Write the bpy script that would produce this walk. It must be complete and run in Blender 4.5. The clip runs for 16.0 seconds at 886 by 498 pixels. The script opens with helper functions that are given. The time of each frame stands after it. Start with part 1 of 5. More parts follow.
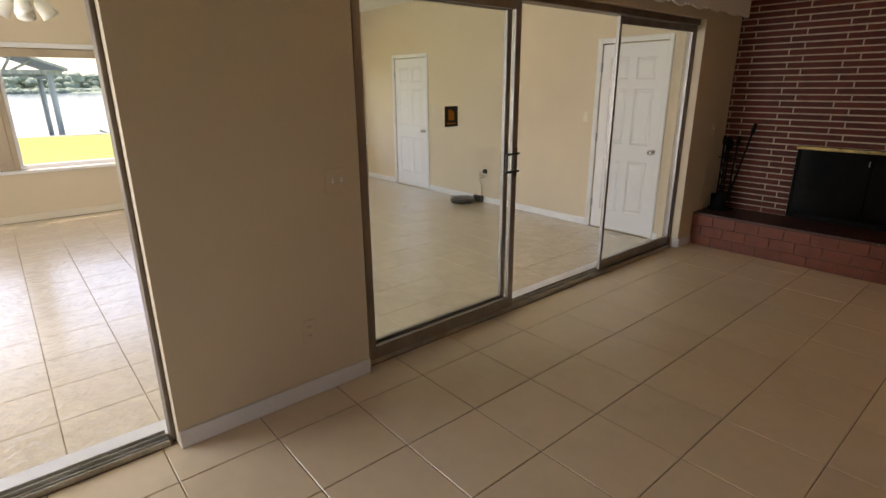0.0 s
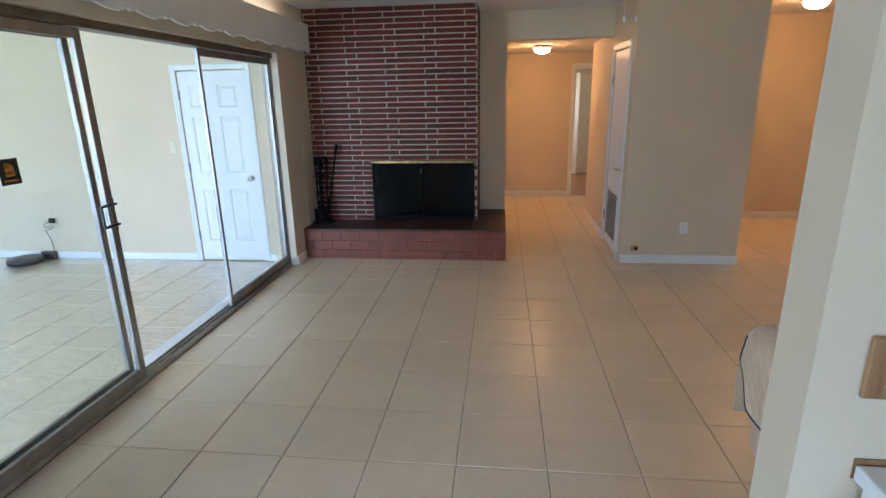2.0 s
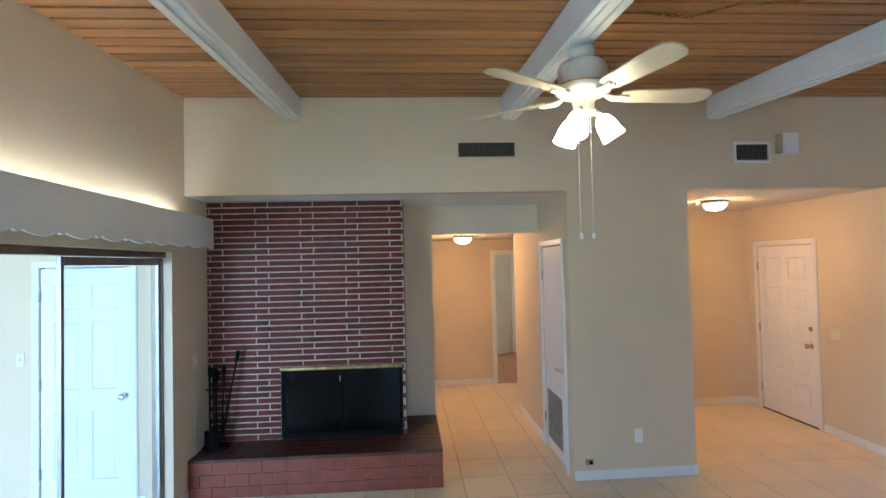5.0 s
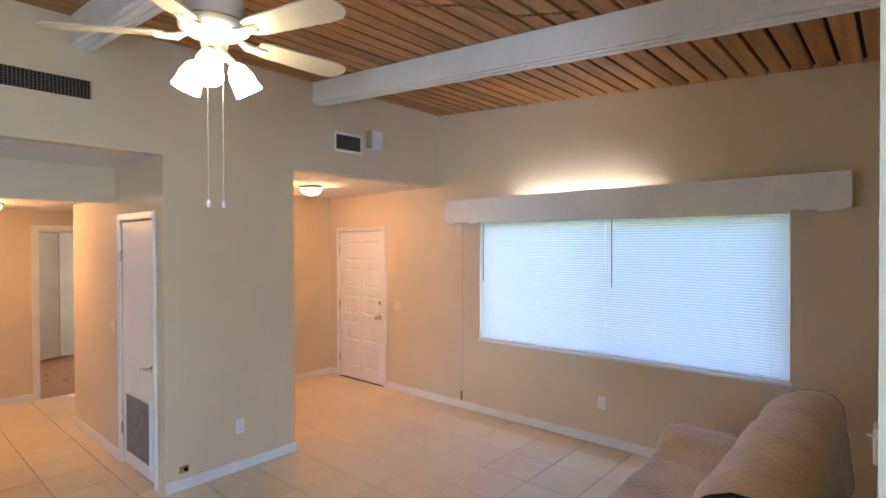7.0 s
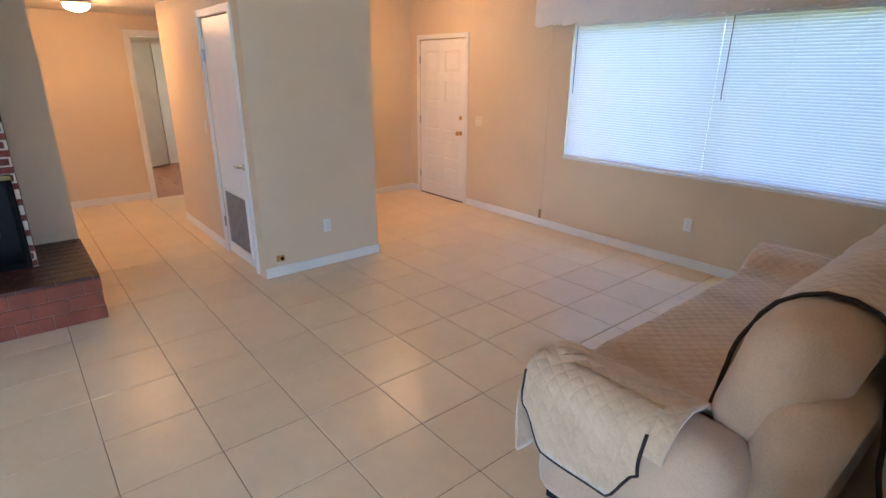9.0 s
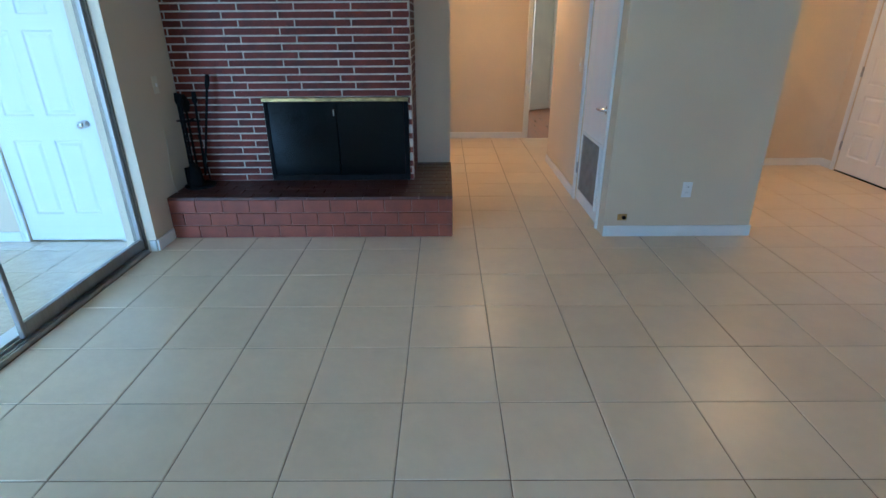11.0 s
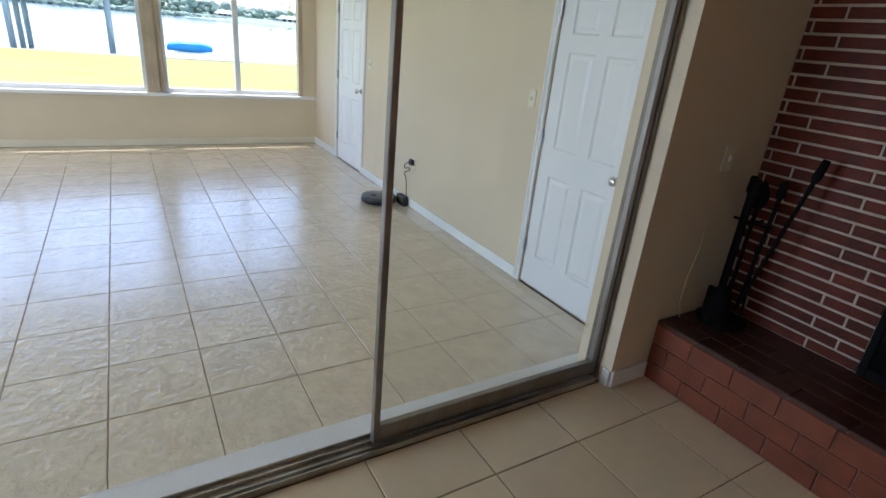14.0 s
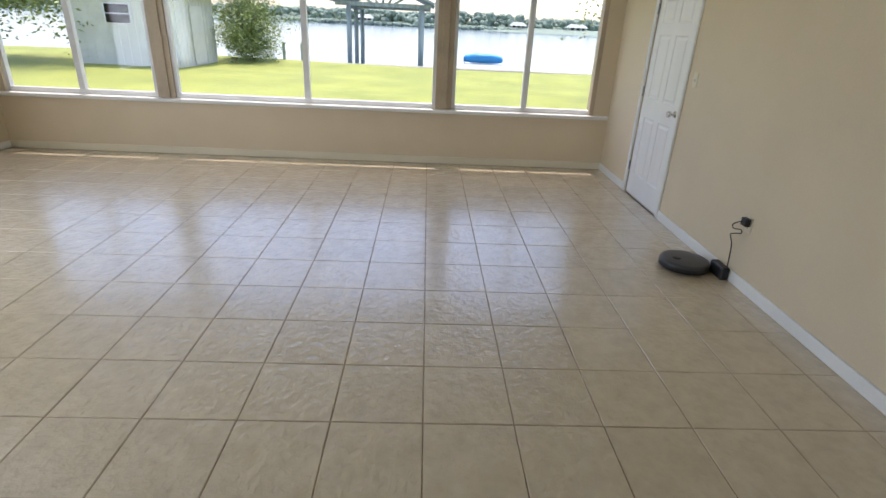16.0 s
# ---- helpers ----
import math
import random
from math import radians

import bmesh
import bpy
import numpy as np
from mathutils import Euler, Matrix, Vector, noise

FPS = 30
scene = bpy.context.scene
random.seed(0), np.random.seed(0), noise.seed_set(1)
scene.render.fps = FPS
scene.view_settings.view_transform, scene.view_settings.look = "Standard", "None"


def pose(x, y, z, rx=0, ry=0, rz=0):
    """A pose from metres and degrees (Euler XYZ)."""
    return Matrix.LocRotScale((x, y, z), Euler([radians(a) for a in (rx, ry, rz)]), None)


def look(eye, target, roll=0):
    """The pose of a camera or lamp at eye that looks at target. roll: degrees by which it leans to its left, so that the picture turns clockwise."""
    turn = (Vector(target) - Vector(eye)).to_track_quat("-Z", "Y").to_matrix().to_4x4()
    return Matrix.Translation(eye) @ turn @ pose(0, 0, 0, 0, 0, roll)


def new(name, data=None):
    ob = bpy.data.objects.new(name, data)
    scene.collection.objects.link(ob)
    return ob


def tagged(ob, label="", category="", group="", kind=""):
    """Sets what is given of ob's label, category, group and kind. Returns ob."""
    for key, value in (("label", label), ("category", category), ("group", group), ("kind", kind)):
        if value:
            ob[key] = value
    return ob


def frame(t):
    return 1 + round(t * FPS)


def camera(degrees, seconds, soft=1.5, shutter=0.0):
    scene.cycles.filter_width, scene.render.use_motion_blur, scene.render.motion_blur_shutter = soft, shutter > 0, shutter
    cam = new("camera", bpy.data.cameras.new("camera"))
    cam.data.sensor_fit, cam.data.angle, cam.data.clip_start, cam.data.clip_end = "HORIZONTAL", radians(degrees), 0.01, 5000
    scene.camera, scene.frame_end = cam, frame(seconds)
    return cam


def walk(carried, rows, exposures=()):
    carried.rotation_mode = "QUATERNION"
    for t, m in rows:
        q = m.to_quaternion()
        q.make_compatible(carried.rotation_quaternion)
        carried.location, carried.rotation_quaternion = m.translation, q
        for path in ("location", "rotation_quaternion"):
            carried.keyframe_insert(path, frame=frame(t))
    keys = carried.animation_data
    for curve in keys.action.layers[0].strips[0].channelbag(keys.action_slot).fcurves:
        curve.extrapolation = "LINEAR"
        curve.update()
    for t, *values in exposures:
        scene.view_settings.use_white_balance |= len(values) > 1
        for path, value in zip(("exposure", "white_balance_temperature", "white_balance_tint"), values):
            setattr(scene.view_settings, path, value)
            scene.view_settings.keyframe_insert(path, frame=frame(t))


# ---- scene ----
cam = camera(80.7, 16.0)

PATH = [
    (0, (2.25, -4.986, 1.483), (0.793, -3.753, 0.885), -0.4),
    (0.5, (2.268, -4.974, 1.528), (1.164, -3.412, 0.942), 0.1),
    (1, (2.161, -4.995, 1.559), (1.507, -3.177, 1.042), -0.2),
    (1.5, (2.096, -5.035, 1.58), (1.775, -3.131, 1.061), -0.7),
    (2, (2.098, -5.038, 1.591), (1.879, -3.13, 1.032), -1.1),
    (2.5, (2.077, -5.015, 1.609), (1.856, -3.102, 1.069), -1.6),
    (3, (2.086, -4.989, 1.667), (1.897, -3.03, 1.307), -0.7),
    (3.2, (2.092, -4.945, 1.672), (1.913, -2.973, 1.394), -0.3),
    (5.3, (1.878, -4.307, 1.873), (2.169, -2.33, 1.941), -1.6),
    (5.5, (1.89, -4.259, 1.869), (2.309, -2.305, 1.942), -1.7),
    (6, (1.902, -4.141, 1.802), (2.718, -2.317, 1.893), -1.7),
    (6.5, (1.832, -4.047, 1.821), (3.122, -2.519, 1.858), -1.0),
    (7, (1.773, -3.993, 1.815), (3.274, -2.671, 1.795), -0.2),
    (7.5, (1.76, -3.962, 1.773), (3.279, -2.67, 1.62), 0.4),
    (8, (1.78, -3.97, 1.721), (3.266, -2.682, 1.358), 1.0),
    (8.2, (1.782, -3.968, 1.703), (3.254, -2.69, 1.258), 1.3),
    (10.3, (2.05, -3.825, 1.519), (2.402, -2.031, 0.709), -1.3),
    (10.5, (2.075, -3.786, 1.506), (2.306, -1.969, 0.703), -0.8),
    (11, (2.094, -3.605, 1.462), (2.085, -1.769, 0.667), -0.4),
    (11.5, (2.034, -3.324, 1.504), (1.591, -1.536, 0.724), -0.9),
    (12, (1.969, -3.045, 1.474), (0.942, -1.477, 0.775), 0.1),
    (12.5, (1.875, -2.77, 1.472), (0.458, -1.539, 0.78), 3.2),
    (13, (1.72, -2.529, 1.458), (0.154, -1.513, 0.739), 4.1),
    (13.5, (1.566, -2.255, 1.45), (-0.036, -1.322, 0.699), 4.7),
    (14, (1.383, -2.047, 1.451), (-0.188, -1.062, 0.702), 5.6),
    (14.5, (1.103, -1.997, 1.44), (-0.433, -0.945, 0.709), 6.2),
    (15, (0.781, -1.978, 1.447), (-0.829, -1.022, 0.746), 5.2),
    (15.5, (0.45, -1.902, 1.45), (-1.332, -1.323, 0.75), 3.8),
    (16, (0.201, -1.897, 1.435), (-1.634, -1.815, 0.644), 2.8),
]
EXPO = [(0, 1.95, 7700, 26), (0.5, 2.35, 7300, 24), (1.0, 2.95, 5600, 12), (1.5, 3.0, 5150, 12), (3.2, 3.0, 4800, 12), (5.5, 3.5, 4400, 4), (6.0, 3.55, 4250, 5), (7.0, 3.6, 4900, 14), (8.2, 3.55, 4900, 16),
        (10.5, 3.45, 4250, 4), (11.0, 3.15, 4050, 0), (11.8, 2.8, 4300, -1), (12.5, 2.35, 4650, 3), (13.0, 2.25, 5200, 9), (14.0, 2.15, 5850, 17), (15.0, 2.05, 5600, 14), (15.5, 1.8, 5900, 17), (16.0, 1.6, 6500, 21)]
walk(cam, [(t, look(e, a, r)) for t, e, a, r in PATH], EXPO)

# ---- world, sun, exposure ----
SUN_ELEV = 74.0
world = bpy.data.worlds.new("world")
scene.world = world
world.use_nodes = True
wt = world.node_tree
sky = wt.nodes.new("ShaderNodeTexSky")
sky.sky_type = "NISHITA"
sky.sun_disc = False
sky.sun_elevation = radians(SUN_ELEV)
sky.sun_rotation = radians(-90)
sky.dust_density = 2.0
wt.links.new(sky.outputs[0], wt.nodes["Background"].inputs[0])
wt.nodes["Background"].inputs[1].default_value = 0.15
sun_data = bpy.data.lights.new("sun", "SUN")
sun_data.energy, sun_data.angle, sun_data.color = 1.7, radians(0.6), (1.0, 0.95, 0.86)
sun = new("sun", sun_data)
sun.matrix_world = look((-6, -1.0, 20), (-6 + 20 / math.tan(radians(SUN_ELEV)), -1.0 + 1.2, 0))


# ---- materials ----
def surf(name, base, var=0.12, scale=6.0, rough=0.5, bump=0.0, bscale=60.0, metal=0.0, rand=0.0, rvar=0.08,
         second=None, stretch=(1, 1, 1), detail=4.0, bdist=0.004, sheen=0.0, trans=0.0, spec=0.5, island=0.0):
    """A procedural surface in world metres: two scales of colour noise, roughness noise and fine relief."""
    m = bpy.data.materials.new(name)
    m.use_nodes = True
    nt = m.node_tree
    p = nt.nodes["Principled BSDF"]
    geo = nt.nodes.new("ShaderNodeNewGeometry")
    mp = nt.nodes.new("ShaderNodeMapping")
    mp.inputs["Scale"].default_value = stretch
    nt.links.new(geo.outputs["Position"], mp.inputs["Vector"])
    big = nt.nodes.new("ShaderNodeTexNoise")
    big.inputs["Scale"].default_value, big.inputs["Detail"].default_value = scale, detail
    fine = nt.nodes.new("ShaderNodeTexNoise")
    fine.inputs["Scale"].default_value, fine.inputs["Detail"].default_value = bscale, 5
    for n in (big, fine):
        nt.links.new(mp.outputs[0], n.inputs["Vector"])
    ramp = nt.nodes.new("ShaderNodeMix")
    ramp.data_type = "RGBA"
    alt = second or tuple(c * (1 - 2.2 * var) for c in base)
    hi = tuple(min(1, c * (1 + var)) for c in base)
    ramp.inputs["A"].default_value = (*alt, 1)
    ramp.inputs["B"].default_value = (*hi, 1)
    mr = nt.nodes.new("ShaderNodeMapRange")
    mr.inputs["From Min"].default_value, mr.inputs["From Max"].default_value = 0.3, 0.62
    add = nt.nodes.new("ShaderNodeMath")
    add.operation = "MULTIPLY_ADD"
    add.inputs[1].default_value = 0.35
    nt.links.new(fine.outputs[0], add.inputs[0])
    sc = nt.nodes.new("ShaderNodeMath")
    sc.operation = "MULTIPLY"
    sc.inputs[1].default_value = 0.65
    nt.links.new(big.outputs[0], sc.inputs[0])
    nt.links.new(sc.outputs[0], add.inputs[2])
    nt.links.new(add.outputs[0], mr.inputs["Value"])
    nt.links.new(mr.outputs[0], ramp.inputs["Factor"])
    col = ramp.outputs["Result"]
    if rand or island:
        oi = nt.nodes.new("ShaderNodeObjectInfo") if rand else geo
        hsv = nt.nodes.new("ShaderNodeHueSaturation")
        rr = nt.nodes.new("ShaderNodeMapRange")
        rr.inputs["To Min"].default_value, rr.inputs["To Max"].default_value = 1 - (rand or island), 1 + (rand or island)
        nt.links.new(oi.outputs["Random" if rand else "Random Per Island"], rr.inputs["Value"])
        nt.links.new(rr.outputs[0], hsv.inputs["Value"])
        nt.links.new(col, hsv.inputs["Color"])
        col = hsv.outputs[0]
    nt.links.new(col, p.inputs["Base Color"])
    rm = nt.nodes.new("ShaderNodeMapRange")
    rm.inputs["To Min"].default_value, rm.inputs["To Max"].default_value = max(0.02, rough - rvar), min(1, rough + rvar)
    nt.links.new(big.outputs[0], rm.inputs["Value"])
    nt.links.new(rm.outputs[0], p.inputs["Roughness"])
    p.inputs["Metallic"].default_value = metal
    p.inputs["Specular IOR Level"].default_value = spec
    p.inputs["Transmission Weight"].default_value = trans
    if sheen:
        p.inputs["Sheen Weight"].default_value, p.inputs["Sheen Roughness"].default_value = sheen, 0.5
    if bump:
        b = nt.nodes.new("ShaderNodeBump")
        b.inputs["Strength"].default_value, b.inputs["Distance"].default_value = bump, bdist
        nt.links.new(fine.outputs[0], b.inputs["Height"])
        nt.links.new(b.outputs[0], p.inputs["Normal"])
    return m


def glow(name, color, strength):
    m = bpy.data.materials.new(name)
    m.use_nodes = True
    p = m.node_tree.nodes["Principled BSDF"]
    p.inputs["Base Color"].default_value = (0.8, 0.78, 0.72, 1)
    p.inputs["Emission Color"].default_value = (*color, 1)
    p.inputs["Emission Strength"].default_value = strength
    return m


def pane_glass(name, tint=(0.98, 0.992, 0.99), gloss=0.03):
    m = bpy.data.materials.new(name)
    m.use_nodes = True
    nt = m.node_tree
    out = nt.nodes["Material Output"]
    tr, gl, mix, fr, pw = (nt.nodes.new(k) for k in ("ShaderNodeBsdfTransparent", "ShaderNodeBsdfGlossy", "ShaderNodeMixShader", "ShaderNodeLayerWeight", "ShaderNodeMath"))
    pw.operation = "MULTIPLY_ADD"
    pw.inputs[1].default_value, pw.inputs[2].default_value = 0.25, 0.012
    tr.inputs[0].default_value = (*tint, 1)
    gl.inputs["Roughness"].default_value = gloss
    fr.inputs["Blend"].default_value = 0.12
    nt.links.new(fr.outputs["Facing"], pw.inputs[0])
    nt.links.new(pw.outputs[0], mix.inputs[0])
    nt.links.new(tr.outputs[0], mix.inputs[1])
    nt.links.new(gl.outputs[0], mix.inputs[2])
    nt.links.new(mix.outputs[0], out.inputs[0])
    return m


def slat_plastic(name):
    m = bpy.data.materials.new(name)
    m.use_nodes = True
    nt = m.node_tree
    p = nt.nodes["Principled BSDF"]
    p.inputs["Base Color"].default_value = (0.84, 0.86, 0.88, 1)
    p.inputs["Roughness"].default_value = 0.45
    t, mix = nt.nodes.new("ShaderNodeBsdfTranslucent"), nt.nodes.new("ShaderNodeMixShader")
    t.inputs[0].default_value = (0.9, 0.91, 0.9, 1)
    mix.inputs[0].default_value = 0.145
    nt.links.new(p.outputs[0], mix.inputs[1])
    nt.links.new(t.outputs[0], mix.inputs[2])
    nt.links.new(mix.outputs[0], nt.nodes["Material Output"].inputs[0])
    return m


def water_mat(name):
    m = bpy.data.materials.new(name)
    m.use_nodes = True
    nt = m.node_tree
    p = nt.nodes["Principled BSDF"]
    p.inputs["Base Color"].default_value = (0.10, 0.14, 0.17, 1)
    p.inputs["Roughness"].default_value = 0.12
    geo, n, b = nt.nodes.new("ShaderNodeNewGeometry"), nt.nodes.new("ShaderNodeTexNoise"), nt.nodes.new("ShaderNodeBump")
    n.inputs["Scale"].default_value, n.inputs["Detail"].default_value = 0.9, 6
    nt.links.new(geo.outputs["Position"], n.inputs["Vector"])
    b.inputs["Strength"].default_value, b.inputs["Distance"].default_value = 0.5, 0.08
    nt.links.new(n.outputs[0], b.inputs["Height"])
    nt.links.new(b.outputs[0], p.inputs["Normal"])
    return m


def quilt_mat(name, base, dark):
    """Brushed cloth with diamond stitching."""
    m = surf(name, base, 0.1, 5, 0.75, 0.0, 90, second=dark, rvar=0.1, sheen=0.6)
    nt = m.node_tree
    p = nt.nodes["Principled BSDF"]
    geo = nt.nodes.new("ShaderNodeNewGeometry")
    hs = []
    for a in (45, -45):
        mp, w = nt.nodes.new("ShaderNodeMapping"), nt.nodes.new("ShaderNodeTexWave")
        mp.inputs["Rotation"].default_value = (radians(20), radians(25), radians(a))
        w.inputs["Scale"].default_value = 7.5
        w.inputs["Distortion"].default_value = 0.9
        nt.links.new(geo.outputs["Position"], mp.inputs[0])
        nt.links.new(mp.outputs[0], w.inputs["Vector"])
        pw = nt.nodes.new("ShaderNodeMath")
        pw.operation = "POWER"
        pw.inputs[1].default_value = 0.35
        nt.links.new(w.outputs["Fac"], pw.inputs[0])
        hs.append(pw)
    mul = nt.nodes.new("ShaderNodeMath")
    mul.operation = "MULTIPLY"
    nt.links.new(hs[0].outputs[0], mul.inputs[0])
    nt.links.new(hs[1].outputs[0], mul.inputs[1])
    b = nt.nodes.new("ShaderNodeBump")
    b.inputs["Strength"].default_value, b.inputs["Distance"].default_value = 0.4, 0.008
    nt.links.new(mul.outputs[0], b.inputs["Height"])
    nt.links.new(b.outputs[0], p.inputs["Normal"])
    return m


PAINT = surf("beige_paint", (0.68, 0.57, 0.405), 0.03, 1.5, 0.62, 0.25, 130, bdist=0.002)
SUNPAINT = surf("sunroom_beige_paint", (0.67, 0.565, 0.405), 0.03, 1.5, 0.6, 0.25, 130, bdist=0.002)
WHITE = surf("white_paint", (0.8, 0.8, 0.78), 0.03, 3, 0.4, 0.1, 80, bdist=0.001)
DOORW = surf("white_door_paint", (0.82, 0.82, 0.81), 0.02, 3, 0.35, 0.15, 70, stretch=(3, 3, 0.4), bdist=0.001)
BEAMW = surf("white_beam_paint", (0.78, 0.78, 0.77), 0.04, 3, 0.5, 0.2, 50, bdist=0.002)
CEILW = surf("white_ceiling_paint", (0.78, 0.77, 0.74), 0.03, 2, 0.8, 0.4, 150, bdist=0.003)
PLANK = surf("stained_cedar_plank", (0.39, 0.195, 0.056), 0.25, 2.2, 0.5, 0.2, 30, second=(0.20, 0.09, 0.028), stretch=(0.35, 6, 1), bdist=0.002, island=0.22)
GROOVE = surf("groove_shade_black", (0.012, 0.007, 0.004), 0.1, 5, 0.8)
TILE = surf("beige_ceramic_tile", (0.765, 0.635, 0.445), 0.03, 5, 0.30, 0.45, 18, rand=0.04, rvar=0.05, second=(0.725, 0.595, 0.415), bdist=0.004)
SUNTILE = surf("textured_ceramic_tile", (0.655, 0.56, 0.415), 0.04, 9, 0.15, 1.0, 24, rand=0.03, rvar=0.05, spec=0.9, second=(0.57, 0.475, 0.345), bdist=0.009)
for sock, val in (("Coat Weight", 0.7), ("Coat Roughness", 0.16)):
    SUNTILE.node_tree.nodes["Principled BSDF"].inputs[sock].default_value = val
GROUT = surf("brown_grout", (0.27, 0.185, 0.115), 0.2, 9, 0.85, 0.3, 120)
BRICK = surf("dark_roman_brick", (0.115, 0.022, 0.0115), 0.2, 12, 0.6, 0.5, 90, rand=0.16, second=(0.062, 0.014, 0.008), bdist=0.003, spec=0.25)
HBRICK = surf("red_hearth_brick", (0.19, 0.046, 0.018), 0.15, 9, 0.5, 0.3, 90, rand=0.10, second=(0.14, 0.034, 0.014), bdist=0.003)
HTOP = surf("sooty_hearth_brick", (0.060, 0.020, 0.013), 0.25, 5, 0.42, 0.4, 90, rand=0.15, second=(0.04, 0.02, 0.016), bdist=0.003)
MORTAR = surf("pale_mortar", (0.50, 0.42, 0.33), 0.12, 15, 0.9, 0.5, 120)
HMORTAR = surf("stained_hearth_mortar", (0.30, 0.20, 0.15), 0.2, 9, 0.9, 0.5, 120)
ALU = surf("weathered_aluminium", (0.30, 0.28, 0.26), 0.12, 8, 0.38, 0.15, 60, metal=0.85, stretch=(1, 1, 0.2))
TRACK = surf("worn_silver_aluminium", (0.52, 0.50, 0.46), 0.15, 9, 0.33, 0.15, 60, metal=0.85)
ALUD = surf("bronze_aluminium", (0.20, 0.165, 0.13), 0.15, 8, 0.42, 0.15, 60, metal=0.7)
ALUW = surf("white_aluminium", (0.72, 0.73, 0.73), 0.04, 6, 0.35)
TANW = surf("tan_painted_wood", (0.46, 0.37, 0.26), 0.08, 4, 0.5, 0.2, 60, bdist=0.001)
BLACK = surf("black_metal", (0.006, 0.006, 0.006), 0.2, 9, 0.75, 0.1, 80, spec=0.12)
SOOT_AND_HOLLOW = surf("soot_and_hollow_black", (0.01, 0.009, 0.008), 0.2, 9, 0.9)
BLKGLASS = surf("smoked_glass", (0.0025, 0.003, 0.003), 0.1, 6, 0.14, spec=0.14)
OLDBRASS = surf("tarnished_brass", (0.26, 0.18, 0.065), 0.35, 14, 0.4, 0.15, 60, metal=0.9)
BRASS = surf("worn_brass", (0.48, 0.33, 0.12), 0.2, 12, 0.32, 0.1, 90, metal=1.0)
CHROME = surf("chrome", (0.7, 0.7, 0.7), 0.05, 9, 0.15, metal=1.0, rvar=0.04)
STEEL = surf("grey_hinge_steel", (0.4, 0.4, 0.4), 0.08, 9, 0.35, metal=1.0)
PLATE = surf("ivory_plastic", (0.72, 0.66, 0.5), 0.03, 9, 0.4)
PLWHITE = surf("white_plastic", (0.82, 0.82, 0.82), 0.02, 9, 0.35)
PLBLACK = surf("black_plastic", (0.018, 0.018, 0.02), 0.1, 9, 0.4, 0.05, 90)
DGREY = surf("dark_grey_plastic", (0.05, 0.052, 0.056), 0.1, 9, 0.35)
VENTBAR = surf("dusty_beige_metal", (0.20, 0.17, 0.13), 0.15, 9, 0.5)
RUBBER = surf("black_cable", (0.015, 0.015, 0.015), 0.1, 9, 0.6)
GRILLE = surf("grey_filter", (0.33, 0.31, 0.29), 0.12, 12, 0.8, 0.4, 150)
FANW = surf("white_enamel", (0.68, 0.64, 0.54), 0.03, 6, 0.3)
BLADEM = surf("whitewashed_blade", (0.60, 0.52, 0.37), 0.05, 6, 0.4, 0.1, 60)
FROST = glow("lit_frosted_glass", (1.0, 0.72, 0.34), 2.6)
BULB = glow("lit_bulb", (1.0, 0.72, 0.37), 400.0)
FROSTOFF = surf("frosted_glass", (0.8, 0.78, 0.7), 0.02, 6, 0.4)
DOME = glow("lit_dome_glass", (1.0, 0.47, 0.14), 13.0)
TUBE = glow("fluorescent_tube", (1.0, 0.84, 0.62), 2.3)
CLEAR = pane_glass("clear_glass")
SLAT = slat_plastic("white_blind_slat")
SOFAM = surf("tan_microfibre", (0.56, 0.39, 0.25), 0.12, 4, 0.8, 0.25, 140, sheen=0.5, second=(0.43, 0.31, 0.205), bdist=0.002)
COVER = quilt_mat("quilted_tan_cover", (0.62, 0.46, 0.29), (0.50, 0.355, 0.215))
PIPING = surf("dark_brown_piping", (0.025, 0.016, 0.012), 0.1, 9, 0.8)
WOODF = surf("red_oak_floor", (0.30, 0.115, 0.04), 0.2, 2.5, 0.3, 0.15, 30, second=(0.17, 0.06, 0.02), stretch=(8, 0.6, 1))
CREAM = surf("cream_door_paint", (0.66, 0.58, 0.44), 0.04, 3, 0.45)
CREAMT = surf("cream_trim_paint", (0.74, 0.67, 0.53), 0.03, 3, 0.45, 0.1, 80, bdist=0.001)
OAK = surf("honey_oak", (0.30, 0.17, 0.07), 0.2, 6, 0.45, 0.15, 50, second=(0.2, 0.1, 0.04), stretch=(6, 6, 0.6))
GRASS = surf("lawn_grass", (0.25, 0.27, 0.055), 0.2, 0.6, 0.9, 0.9, 25, second=(0.17, 0.21, 0.04), bdist=0.03)
WATER = water_mat("lake_water")
LEAFM = surf("green_leaves", (0.20, 0.25, 0.08), 0.25, 1.5, 0.6, 0.0, 8, second=(0.11, 0.16, 0.05), trans=0.0)
# Distance haze is mixed into this paler, greyer leaf colour.
HAZY_WOODS = surf("hazed_foliage", (0.185, 0.235, 0.175), 0.3, 0.12, 0.9, 0.6, 0.6, second=(0.13, 0.175, 0.135), bdist=1.0)
BARK = surf("grey_bark", (0.14, 0.11, 0.085), 0.25, 6, 0.9, 0.8, 30, stretch=(1, 1, 0.2), bdist=0.02)
SIDING = surf("pale_siding", (0.60, 0.60, 0.53), 0.08, 2, 0.7, 0.2, 20)
SHINGLE = surf("brown_shingle", (0.26, 0.14, 0.095), 0.2, 3, 0.9, 0.5, 30)
GREYWOOD = surf("weathered_grey_wood", (0.36, 0.41, 0.38), 0.2, 3, 0.8, 0.4, 30, stretch=(3, 3, 0.4))
STONE = surf("seawall_concrete", (0.34, 0.31, 0.26), 0.2, 2, 0.9, 0.5, 20)
